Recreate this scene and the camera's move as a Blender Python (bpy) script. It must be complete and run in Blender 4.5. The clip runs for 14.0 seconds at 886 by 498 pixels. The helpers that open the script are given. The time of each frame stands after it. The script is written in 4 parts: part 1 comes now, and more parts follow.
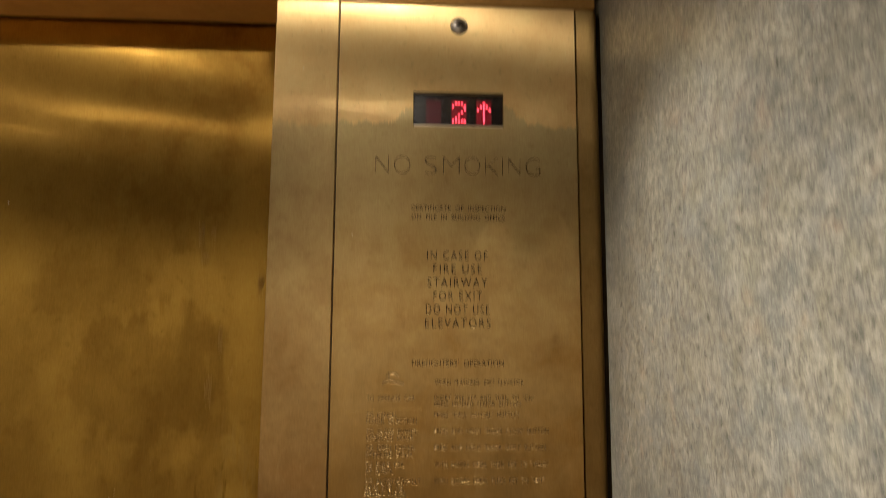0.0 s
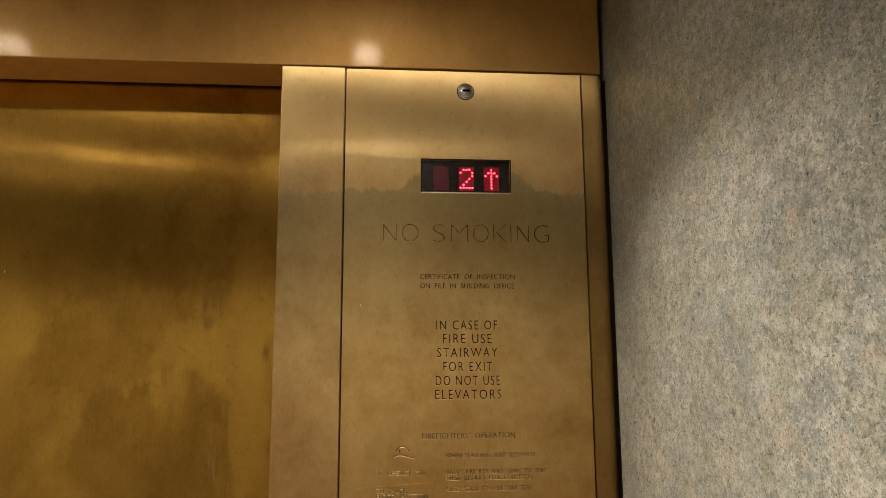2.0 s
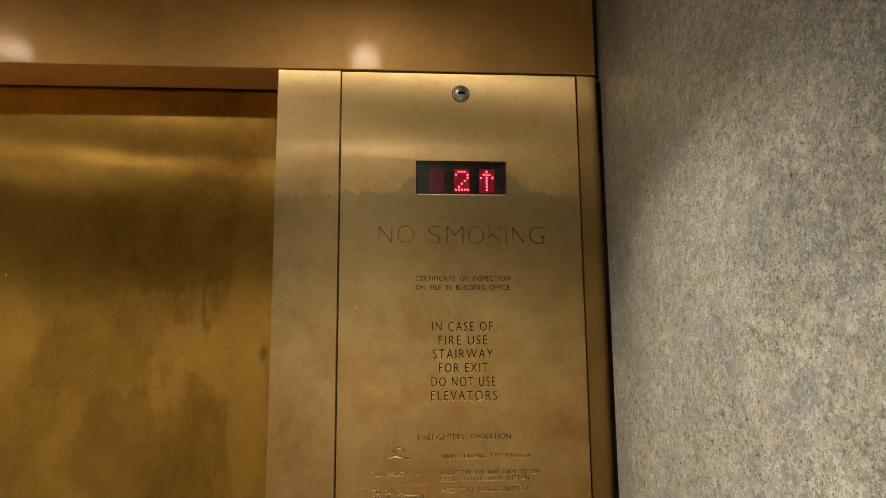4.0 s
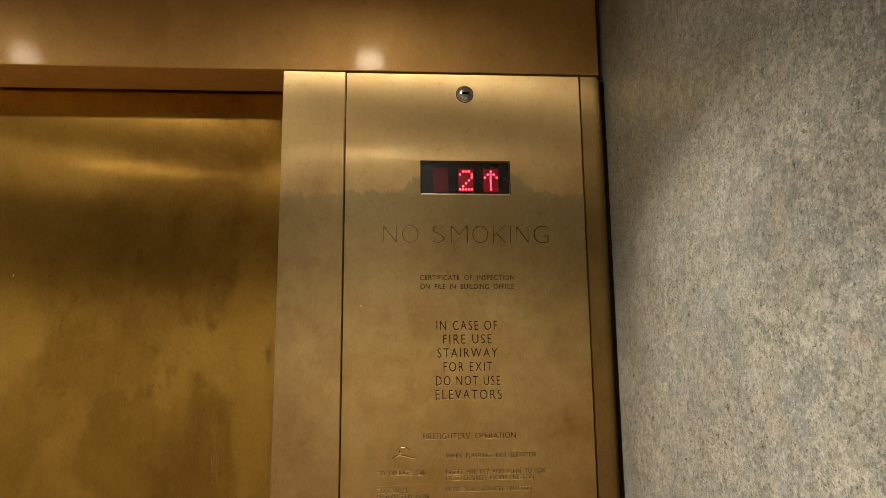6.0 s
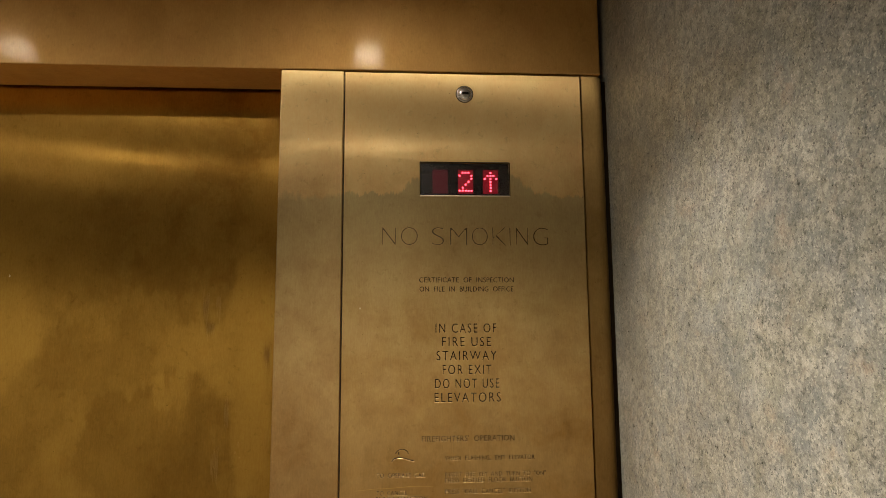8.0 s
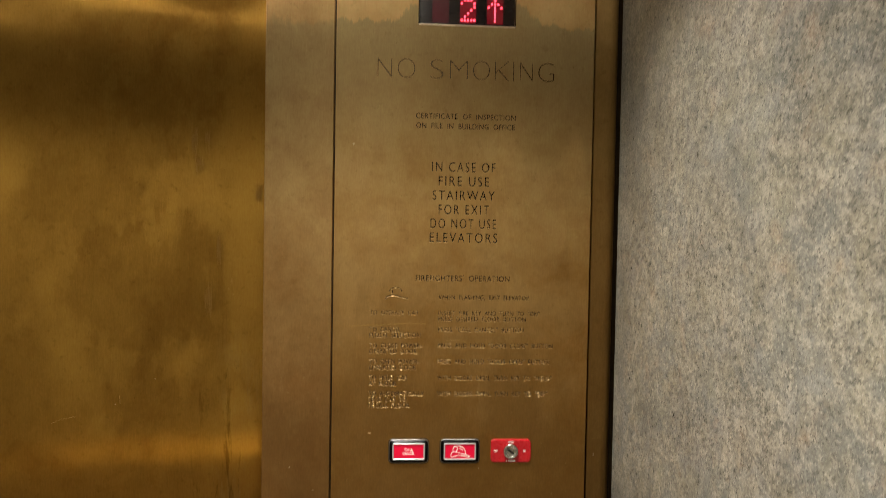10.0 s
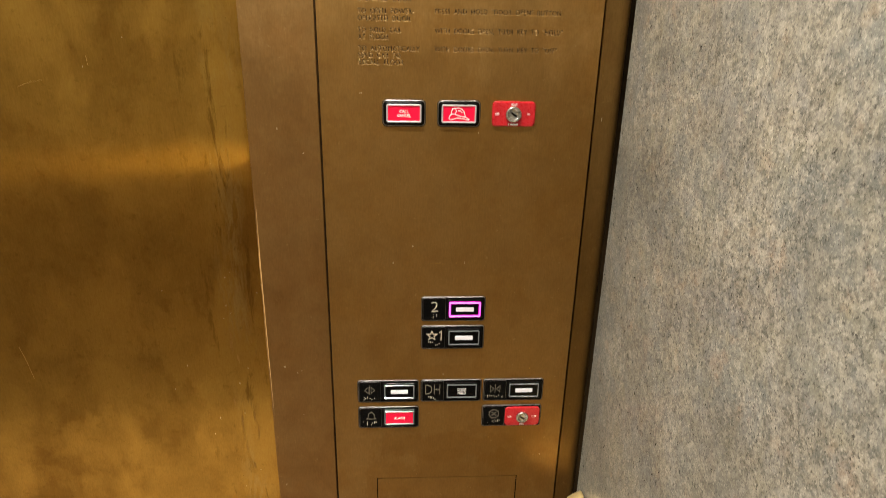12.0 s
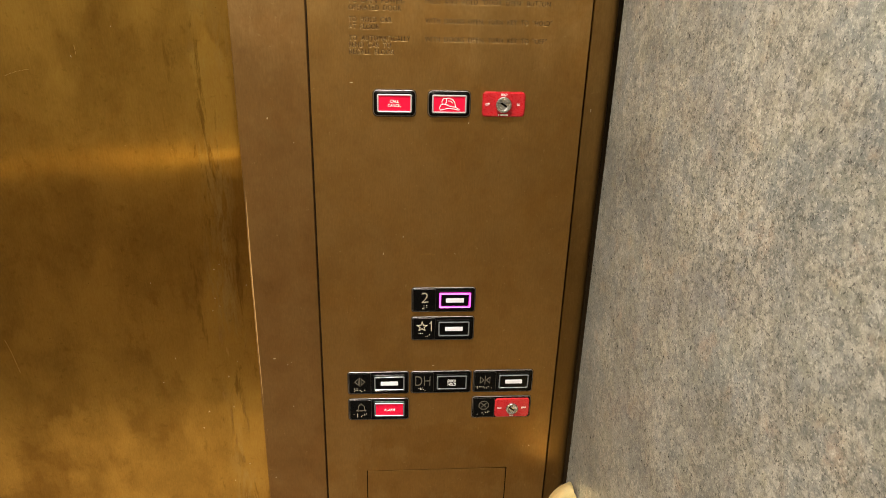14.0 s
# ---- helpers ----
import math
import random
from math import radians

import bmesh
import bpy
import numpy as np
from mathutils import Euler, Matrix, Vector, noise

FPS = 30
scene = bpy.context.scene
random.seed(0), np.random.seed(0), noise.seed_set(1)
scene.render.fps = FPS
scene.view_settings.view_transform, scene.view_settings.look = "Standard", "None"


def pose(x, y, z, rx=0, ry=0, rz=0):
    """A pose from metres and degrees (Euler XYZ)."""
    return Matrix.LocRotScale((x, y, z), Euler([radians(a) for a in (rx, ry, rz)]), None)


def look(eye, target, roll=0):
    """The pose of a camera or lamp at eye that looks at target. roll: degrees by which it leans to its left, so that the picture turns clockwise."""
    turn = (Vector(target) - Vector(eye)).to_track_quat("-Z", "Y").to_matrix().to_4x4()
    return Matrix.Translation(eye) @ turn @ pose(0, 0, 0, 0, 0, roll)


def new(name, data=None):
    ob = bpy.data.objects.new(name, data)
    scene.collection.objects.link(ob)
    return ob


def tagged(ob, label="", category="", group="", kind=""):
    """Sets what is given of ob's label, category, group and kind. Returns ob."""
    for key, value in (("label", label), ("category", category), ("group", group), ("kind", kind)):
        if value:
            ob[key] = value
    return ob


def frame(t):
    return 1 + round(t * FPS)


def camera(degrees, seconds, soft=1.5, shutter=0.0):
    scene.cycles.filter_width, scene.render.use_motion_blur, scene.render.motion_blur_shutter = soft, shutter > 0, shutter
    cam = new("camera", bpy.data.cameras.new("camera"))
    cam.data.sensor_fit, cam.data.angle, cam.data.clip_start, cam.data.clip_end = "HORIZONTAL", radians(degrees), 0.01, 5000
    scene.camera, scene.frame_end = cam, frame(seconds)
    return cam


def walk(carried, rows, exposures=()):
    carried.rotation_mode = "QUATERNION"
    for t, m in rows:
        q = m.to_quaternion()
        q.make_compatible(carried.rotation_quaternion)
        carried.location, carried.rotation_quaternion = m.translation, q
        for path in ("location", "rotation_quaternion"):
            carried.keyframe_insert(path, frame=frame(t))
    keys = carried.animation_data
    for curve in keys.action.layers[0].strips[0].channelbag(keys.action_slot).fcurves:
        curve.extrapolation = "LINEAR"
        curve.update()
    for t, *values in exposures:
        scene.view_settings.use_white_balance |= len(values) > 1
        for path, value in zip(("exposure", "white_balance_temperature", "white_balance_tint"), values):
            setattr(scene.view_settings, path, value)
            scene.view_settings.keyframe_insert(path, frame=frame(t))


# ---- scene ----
cam = camera(65.9, 14.0, soft=0.7, shutter=0.5)
PATH = [
    (0, (0.096, -0.916, 1.654), (0.207, 1.063, 1.924), 0.3),
    (0.1, (0.086, -0.919, 1.682), (0.214, 1.056, 1.965), 0.3),
    (0.2, (0.079, -0.921, 1.702), (0.219, 1.051, 1.995), 0.2),
    (0.3, (0.074, -0.923, 1.715), (0.222, 1.048, 2.013), 0.2),
    (0.4, (0.072, -0.923, 1.722), (0.224, 1.046, 2.024), 0.2),
    (0.5, (0.070, -0.924, 1.727), (0.225, 1.045, 2.031), 0.2),
    (1, (0.074, -0.919, 1.722), (0.205, 1.051, 2.038), 0.3),
    (1.5, (0.072, -0.918, 1.716), (0.207, 1.052, 2.038), -0.3),
    (2, (0.060, -0.915, 1.729), (0.222, 1.053, 2.039), -0.3),
    (2.5, (0.061, -0.916, 1.731), (0.218, 1.053, 2.034), -0.4),
    (3, (0.069, -0.918, 1.731), (0.217, 1.053, 2.040), -0.5),
    (5.5, (0.080, -0.921, 1.729), (0.206, 1.051, 2.040), -0.4),
    (6, (0.079, -0.920, 1.715), (0.200, 1.047, 2.056), -0.5),
    (6.5, (0.080, -0.921, 1.733), (0.201, 1.051, 2.041), -0.4),
    (7, (0.076, -0.920, 1.743), (0.206, 1.054, 2.034), -0.4),
    (9.1, (0.077, -0.920, 1.742), (0.205, 1.055, 2.029), -0.4),
    (9.3, (0.086, -0.915, 1.731), (0.195, 1.066, 1.963), -0.2),
    (9.4, (0.094, -0.912, 1.723), (0.188, 1.075, 1.914), -0.1),
    (9.5, (0.102, -0.908, 1.713), (0.180, 1.085, 1.857), 0.1),
    (9.7, (0.096, -0.897, 1.702), (0.193, 1.098, 1.755), 0.5),
    (9.9, (0.091, -0.886, 1.692), (0.205, 1.110, 1.660), 0.9),
    (10, (0.089, -0.883, 1.689), (0.208, 1.113, 1.633), 1.0),
    (10.2, (0.086, -0.881, 1.678), (0.211, 1.114, 1.599), 0.8),
    (10.5, (0.085, -0.881, 1.676), (0.211, 1.114, 1.593), 0.8),
    (10.7, (0.084, -0.880, 1.673), (0.212, 1.114, 1.578), 0.9),
    (10.8, (0.082, -0.875, 1.663), (0.215, 1.112, 1.528), 1.1),
    (11, (0.076, -0.862, 1.632), (0.224, 1.109, 1.380), 1.7),
    (11.2, (0.080, -0.850, 1.618), (0.222, 1.090, 1.209), 1.5),
    (11.5, (0.084, -0.835, 1.601), (0.219, 1.066, 0.999), 1.2),
    (11.7, (0.092, -0.832, 1.585), (0.218, 1.041, 0.904), 1.2),
    (12, (0.100, -0.829, 1.567), (0.217, 1.014, 0.800), 1.3),
    (12.5, (0.097, -0.834, 1.551), (0.224, 1.002, 0.768), 1.3),
    (13, (0.097, -0.834, 1.551), (0.233, 1.000, 0.765), 1.3),
    (13.5, (0.098, -0.831, 1.554), (0.246, 1.000, 0.764), 1.4),
    (14, (0.096, -0.837, 1.553), (0.250, 1.008, 0.794), 1.7),
]
EXPOSURES = [(0, -0.04), (0.5, 0.07), (7, 0.08), (9.5, -0.06), (10.5, -0.02), (11, 0.18), (11.5, 0.34), (12.5, 0.44), (14, 0.44)]
walk(cam, [(t, look(eye, target, roll)) for t, eye, target, roll in PATH], exposures=EXPOSURES)

from mathutils.geometry import delaunay_2d_cdt

# ---- light and exposure ----
ROOM = dict(right=0.372, left=-1.610, front=0.0, back=-1.200, top=2.300)
LAMPS = [(x, y) for x in (0.018, -0.632, -1.282) for y in (-0.335, -0.920)]
LAMP_WATTS = 86.0
LAMP_COLOUR = (1.0, 0.918, 0.805)
CAN_R, CAN_D = 0.032, -0.003

world = bpy.data.worlds.new("closed_shaft")
world.use_nodes = True
world.node_tree.nodes["Background"].inputs["Color"].default_value = (0.01, 0.01, 0.01, 1)
scene.world = world


# ---- material helpers ----
def material(name):
    m = bpy.data.materials.new(name)
    m.use_nodes = True
    return m, m.node_tree, m.node_tree.nodes["Principled BSDF"]


def node(tree, kind, **values):
    n = tree.nodes.new(kind)
    for key, value in values.items():
        if key == "operation":
            n.operation = value
        elif key == "data_type":
            n.data_type = value
        elif key == "blend_type":
            n.blend_type = value
        else:
            n.inputs[key.replace("_", " ")].default_value = value
    return n


def coords(tree, scale=(1, 1, 1), loc=(0, 0, 0)):
    """World-size coordinates: every mesh here keeps its origin at the world's origin."""
    geo = tree.nodes.new("ShaderNodeNewGeometry")
    mp = node(tree, "ShaderNodeMapping", Scale=scale, Location=loc)
    tree.links.new(geo.outputs["Position"], mp.inputs["Vector"])
    return mp.outputs["Vector"]


def noise_tex(tree, vec, scale, detail=4.0, rough=0.55, distortion=0.0):
    n = node(tree, "ShaderNodeTexNoise", Scale=scale, Detail=detail, Roughness=rough, Distortion=distortion)
    tree.links.new(vec, n.inputs["Vector"])
    return n.outputs["Fac"]


def ramp(tree, fac, stops):
    r = tree.nodes.new("ShaderNodeValToRGB")
    while len(r.color_ramp.elements) < len(stops):
        r.color_ramp.elements.new(0.5)
    for e, (p, c) in zip(r.color_ramp.elements, stops):
        e.position = p
        e.color = (c, c, c, 1) if isinstance(c, (int, float)) else (*c, 1)
    tree.links.new(fac, r.inputs["Fac"])
    return r.outputs["Color"]


def mix(tree, fac, a, b, blend="MIX"):
    n = node(tree, "ShaderNodeMix", data_type="RGBA", blend_type=blend)
    for value, socket in ((fac, n.inputs[0]), (a, n.inputs[6]), (b, n.inputs[7])):
        if isinstance(value, (int, float)):
            socket.default_value = value
        elif isinstance(value, tuple):
            socket.default_value = (*value, 1)
        else:
            tree.links.new(value, socket)
    return n.outputs[2]


def maths(tree, op, a, b=0.0, c=0.0):
    n = node(tree, "ShaderNodeMath", operation=op)
    for value, socket in zip((a, b, c), n.inputs):
        if isinstance(value, (int, float)):
            socket.default_value = value
        else:
            tree.links.new(value, socket)
    return n.outputs[0]


def plain(name, colour, rough, metal=0.0, spec=0.5, grain=0.0, emit=None, strength=0.0, coat=0.0):
    m, tree, b = material(name)
    b.inputs["Base Color"].default_value = (*colour, 1)
    b.inputs["Roughness"].default_value = rough
    b.inputs["Metallic"].default_value = metal
    b.inputs["Specular IOR Level"].default_value = spec
    b.inputs["Coat Weight"].default_value = coat
    if grain:
        f = noise_tex(tree, coords(tree), 600, 3)
        tree.links.new(ramp(tree, f, [(0.3, max(0.02, rough - grain)), (0.7, min(1, rough + grain))]), b.inputs["Roughness"])
        f2 = noise_tex(tree, coords(tree), 90, 4)
        dark = tuple(c * 0.8 for c in colour)
        tree.links.new(mix(tree, ramp(tree, f2, [(0.35, 0.0), (0.65, 1.0)]), dark, colour), b.inputs["Base Color"])
    if emit:
        b.inputs["Emission Color"].default_value = (*emit, 1)
        b.inputs["Emission Strength"].default_value = strength
    return m


def brushed_brass(name, gold, brown, tarnish=(0.40, 0.62), rough=0.36, anis=0.9, seed=0.0, blotch=3.0, edge=None, lower=None, film=0.07, haze=0.35, dark_reflection=None, stretch=0.42, sharp=(0.44, 0.58), sheen=None, mottled=0.28, patchy=0.45, fineness=2.2, rub=None, crisp=0.0, films=()):
    """Old brushed brass with an upright grain, brown tarnish in blotches, drips and fine scratches."""
    m, tree, b = material(name)
    base = coords(tree, loc=(seed, seed * 0.7, seed * 1.3))
    tall = coords(tree, (1.0, 1.0, stretch), (seed, seed, seed))
    streak = coords(tree, (1.0, 1.0, 0.06), (seed, 0, seed))
    drip = coords(tree, (1.0, 1.0, 0.10), (seed * 2, 0, seed))
    cloud = noise_tex(tree, tall, blotch, 6, 0.6, 0.1)
    patch = noise_tex(tree, tall, blotch * fineness, 9, 0.66, 0.15)
    runs = noise_tex(tree, drip, 14, 5, 0.6, 0.5)
    lines = noise_tex(tree, streak, 900, 2, 0.6)
    specks = noise_tex(tree, base, 260, 2, 0.5)
    t1 = ramp(tree, cloud, [(tarnish[0], 0.0), (tarnish[1], 1.0)])
    t2 = ramp(tree, patch, [(sharp[0], 0.0), (sharp[1], 1.0)])
    t3 = ramp(tree, runs, [(0.52, 0.0), (0.70, 1.0)])
    total = mix(tree, patchy, t1, t2)
    total = mix(tree, 0.10, total, t3)
    if crisp:
        # hard-edged islands of film that has not yet worn away
        isle = noise_tex(tree, coords(tree, (1.0, 1.0, 0.75), (seed + 3, 1, seed)), 7.5, 12, 0.70, 0.35)
        total = mix(tree, crisp, total, ramp(tree, isle, [(0.495, 0.0), (0.525, 1.0)]))
    mottle = noise_tex(tree, base, 17, 7, 0.68, 0.3)
    total = mix(tree, mottled, total, ramp(tree, mottle, [(0.40, 0.0), (0.62, 1.0)]))
    if films:
        # large stains, and brighter patches (a share below nought), with ragged, running outlines: (middle x, z, half
        # width, half height, share)
        geo = tree.nodes.new("ShaderNodeNewGeometry")
        sep = tree.nodes.new("ShaderNodeSeparateXYZ")
        tree.links.new(geo.outputs["Position"], sep.inputs[0])
        torn = maths(tree, "MULTIPLY_ADD", noise_tex(tree, coords(tree, (1.0, 1.0, 0.7), (seed, 3, 1)), 13, 12, 0.66, 0.25), 3.0, -1.5)
        runny = maths(tree, "MULTIPLY_ADD", noise_tex(tree, coords(tree, (1.0, 1.0, 0.16), (seed, 1, 4)), 60, 8, 0.68, 0.3), 1.5, -0.75)
        ragged = maths(tree, "ADD", torn, runny)
    for cx, cz, rx, rz, share in films:
        u = maths(tree, "DIVIDE", maths(tree, "SUBTRACT", sep.outputs["X"], cx), rx)
        v = maths(tree, "DIVIDE", maths(tree, "SUBTRACT", sep.outputs["Z"], cz), rz)
        far = maths(tree, "SQRT", maths(tree, "ADD", maths(tree, "MULTIPLY", u, u), maths(tree, "MULTIPLY", v, v)))
        inside = ramp(tree, maths(tree, "ADD", far, ragged), [(0.78, 1.0), (0.96, 0.0)])
        end = (1.0, 1.0, 1.0) if share > 0 else (0.0, 0.0, 0.0)
        total = mix(tree, maths(tree, "MULTIPLY", inside, abs(share)), total, end)
    if edge:
        # a ragged tide line of tarnish at one height: (height, width, share)
        height, width, share = edge
        geo = tree.nodes.new("ShaderNodeNewGeometry")
        sep = tree.nodes.new("ShaderNodeSeparateXYZ")
        tree.links.new(geo.outputs["Position"], sep.inputs[0])
        wobble = maths(tree, "MULTIPLY_ADD", noise_tex(tree, base, 13, 5, 0.6, 0.4), 0.05, -0.025)
        spikes = maths(tree, "MULTIPLY_ADD", noise_tex(tree, coords(tree, (1.0, 1.0, 0.10), (seed, 5, 2)), 75, 6, 0.7), 0.045, -0.0225)
        # it climbs on either side of the indicator, where a cloth has gone round the window
        beside = node(tree, "ShaderNodeMapRange", From_Min=0.060, From_Max=0.100, To_Min=0.026, To_Max=0.0)
        tree.links.new(maths(tree, "ABSOLUTE", maths(tree, "SUBTRACT", sep.outputs["X"], 0.168)), beside.inputs[0])
        wobble = maths(tree, "SUBTRACT", maths(tree, "ADD", wobble, spikes), beside.outputs[0])
        z = maths(tree, "ADD", sep.outputs["Z"], wobble)
        below = maths(tree, "DIVIDE", maths(tree, "SUBTRACT", height, z), width)
        side = tree.nodes.new("ShaderNodeClamp")
        tree.links.new(below, side.inputs[0])
        fade = maths(tree, "MULTIPLY_ADD", maths(tree, "SUBTRACT", height, z), -3.5, 1.0)
        fade_c = tree.nodes.new("ShaderNodeClamp")
        tree.links.new(fade, fade_c.inputs[0])
        line = maths(tree, "MULTIPLY", maths(tree, "MULTIPLY", side.outputs[0], fade_c.outputs[0]), share)
        total = mix(tree, maths(tree, "MULTIPLY", line, 0.4), total, (1.0, 1.0, 1.0))
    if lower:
        # the metal is browner from one height down to another: (from, to, share)
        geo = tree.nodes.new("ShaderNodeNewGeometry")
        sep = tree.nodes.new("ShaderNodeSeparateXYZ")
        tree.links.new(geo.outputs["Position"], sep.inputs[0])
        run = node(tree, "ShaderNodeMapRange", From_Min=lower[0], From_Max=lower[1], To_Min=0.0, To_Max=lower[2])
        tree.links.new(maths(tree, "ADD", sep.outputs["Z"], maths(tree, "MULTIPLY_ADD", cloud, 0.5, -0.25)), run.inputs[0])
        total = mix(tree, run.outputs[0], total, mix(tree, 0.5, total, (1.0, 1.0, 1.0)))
        # from 1.94 up the tarnish share falls away
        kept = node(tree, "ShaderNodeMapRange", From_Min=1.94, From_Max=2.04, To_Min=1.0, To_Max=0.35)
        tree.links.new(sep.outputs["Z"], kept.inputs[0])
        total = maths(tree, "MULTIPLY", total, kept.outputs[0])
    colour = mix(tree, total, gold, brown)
    if edge:
        colour = mix(tree, line, colour, (0.49, 0.40, 0.195))
    if dark_reflection:
        # a dark reflection low down, put into the colour with tarnish: (from, to, share)
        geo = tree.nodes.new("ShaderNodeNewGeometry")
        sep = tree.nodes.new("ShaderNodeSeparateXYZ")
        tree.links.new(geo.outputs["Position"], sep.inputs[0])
        deep = node(tree, "ShaderNodeMapRange", From_Min=dark_reflection[0], From_Max=dark_reflection[1], To_Min=0.0, To_Max=dark_reflection[2])
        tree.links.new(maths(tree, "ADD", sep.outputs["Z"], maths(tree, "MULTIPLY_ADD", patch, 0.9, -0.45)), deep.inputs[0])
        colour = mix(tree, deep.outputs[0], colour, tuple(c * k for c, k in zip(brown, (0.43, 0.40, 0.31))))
    if rub:
        # an upright band where the film has been rubbed off in runs: (middle, half width, share, colour)
        geo = tree.nodes.new("ShaderNodeNewGeometry")
        sep = tree.nodes.new("ShaderNodeSeparateXYZ")
        tree.links.new(geo.outputs["Position"], sep.inputs[0])
        wander = maths(tree, "MULTIPLY_ADD", noise_tex(tree, tall, 7, 3, 0.5), 0.07, -0.035 - rub[0])
        off = maths(tree, "ABSOLUTE", maths(tree, "ADD", sep.outputs["X"], wander))
        inside = ramp(tree, maths(tree, "DIVIDE", off, rub[1]), [(0.35, 1.0), (1.0, 0.0)])
        run_c = coords(tree, (1.0, 1.0, 0.16), (seed, 0, 2 * seed))
        torn = ramp(tree, noise_tex(tree, run_c, 95, 7, 0.72, 0.5), [(0.46, 0.0), (0.56, 1.0)])
        where = ramp(tree, noise_tex(tree, tall, 6.5, 5, 0.6), [(0.44, 0.0), (0.56, 1.0)])
        high = node(tree, "ShaderNodeMapRange", From_Min=1.46, From_Max=1.56, To_Min=1.0, To_Max=0.0)
        tree.links.new(sep.outputs["Z"], high.inputs[0])
        inside = maths(tree, "MULTIPLY", inside, high.outputs[0])
        share = maths(tree, "MULTIPLY", maths(tree, "MULTIPLY", inside, torn), maths(tree, "MULTIPLY", where, rub[2]))
        colour = mix(tree, share, colour, rub[3])
        dark_run = ramp(tree, noise_tex(tree, run_c, 42, 7, 0.7, 0.6), [(0.57, 0.0), (0.63, 0.55)])
        near = ramp(tree, maths(tree, "DIVIDE", off, rub[1] * 3.0), [(0.2, 1.0), (1.0, 0.0)])
        near = maths(tree, "MULTIPLY", near, high.outputs[0])
        colour = mix(tree, maths(tree, "MULTIPLY", dark_run, near), colour, tuple(c * 0.6 for c in brown))
    # clouding and grain of the film at two sizes
    cloudy = noise_tex(tree, coords(tree, (1.0, 1.0, 0.8), (seed + 2, 4, 6)), 24, 9, 0.68, 0.4)
    colour = mix(tree, 0.15, colour, ramp(tree, cloudy, [(0.34, 0.24), (0.66, 0.76)]), "OVERLAY")
    grain = noise_tex(tree, coords(tree, (1.0, 1.0, 0.35), (seed + 1, 2, 3)), 420, 4, 0.7)
    colour = mix(tree, 0.12, colour, ramp(tree, grain, [(0.32, 0.2), (0.68, 0.8)]), "OVERLAY")
    colour = mix(tree, 0.055, colour, ramp(tree, lines, [(0.3, 0.05), (0.7, 0.9)]), "OVERLAY")
    spots = noise_tex(tree, base, 85, 5, 0.7, 0.3)
    colour = mix(tree, ramp(tree, spots, [(0.58, 0.0), (0.70, 0.24)]), colour, tuple(c * 0.55 for c in brown))
    pale = noise_tex(tree, coords(tree, loc=(seed + 5, 2, 7)), 150, 3, 0.6, 0.2)
    colour = mix(tree, ramp(tree, pale, [(0.66, 0.0), (0.74, 0.12)]), colour, tuple(min(1.0, c * 1.25) for c in gold))
    colour = mix(tree, ramp(tree, specks, [(0.74, 0.0), (0.80, 0.5)]), colour, tuple(c * 0.45 for c in brown))
    tree.links.new(colour, b.inputs["Base Color"])
    b.inputs["Metallic"].default_value = 1.0
    r0 = mix(tree, total, (rough - 0.03,) * 3, (rough + film,) * 3)
    r1 = mix(tree, 0.03, r0, ramp(tree, lines, [(0.3, 0.2), (0.7, 0.6)]))
    if dark_reflection:
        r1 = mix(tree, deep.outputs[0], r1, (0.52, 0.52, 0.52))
    tree.links.new(r1, b.inputs["Roughness"])
    b.inputs["Anisotropic"].default_value = anis
    if dark_reflection:
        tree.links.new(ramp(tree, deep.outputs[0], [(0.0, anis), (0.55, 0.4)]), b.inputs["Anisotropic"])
    along = node(tree, "ShaderNodeCombineXYZ", X=1.0, Y=0.02, Z=0.0)
    tree.links.new(along.outputs[0], b.inputs["Tangent"])
    bump = node(tree, "ShaderNodeBump", Strength=0.012, Distance=0.0003)
    tree.links.new(lines, bump.inputs["Height"])
    wave = node(tree, "ShaderNodeBump", Strength=0.10, Distance=0.004)
    tree.links.new(noise_tex(tree, tall, 4.0, 1, 0.4), wave.inputs["Height"])
    tree.links.new(bump.outputs[0], wave.inputs["Normal"])
    tree.links.new(wave.outputs[0], b.inputs["Normal"])
    if haze:
        # the dull film of old lacquer scatters part of the light widely
        dull = node(tree, "ShaderNodeBsdfAnisotropic", Roughness=0.66, Anisotropy=0.3)
        tree.links.new(colour, dull.inputs["Color"])
        tree.links.new(along.outputs[0], dull.inputs["Tangent"])
        both = tree.nodes.new("ShaderNodeMixShader")
        both.inputs[0].default_value = haze
        tree.links.new(b.outputs[0], both.inputs[1])
        tree.links.new(dull.outputs[0], both.inputs[2])
        out = next(n for n in tree.nodes if n.bl_idname == "ShaderNodeOutputMaterial")
        tree.links.new(both.outputs[0], out.inputs["Surface"])
    if sheen:
        # what is left of the polish: (share, roughness, anisotropy)
        last = next(n for n in tree.nodes if n.bl_idname == "ShaderNodeOutputMaterial").inputs["Surface"]
        polish = node(tree, "ShaderNodeBsdfAnisotropic", Roughness=sheen[1], Anisotropy=-sheen[2])
        tree.links.new(mix(tree, sheen[3], colour, (0.75, 0.70, 0.58)), polish.inputs["Color"])
        tree.links.new(along.outputs[0], polish.inputs["Tangent"])
        tree.links.new(wave.outputs[0], polish.inputs["Normal"])
        both = tree.nodes.new("ShaderNodeMixShader")
        share = mix(tree, total, (sheen[0] * 1.4,) * 3, (sheen[0] * 0.4,) * 3)
        if dark_reflection:
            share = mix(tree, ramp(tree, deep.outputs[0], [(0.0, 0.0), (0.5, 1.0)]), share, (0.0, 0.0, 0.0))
        tree.links.new(share, both.inputs[0])
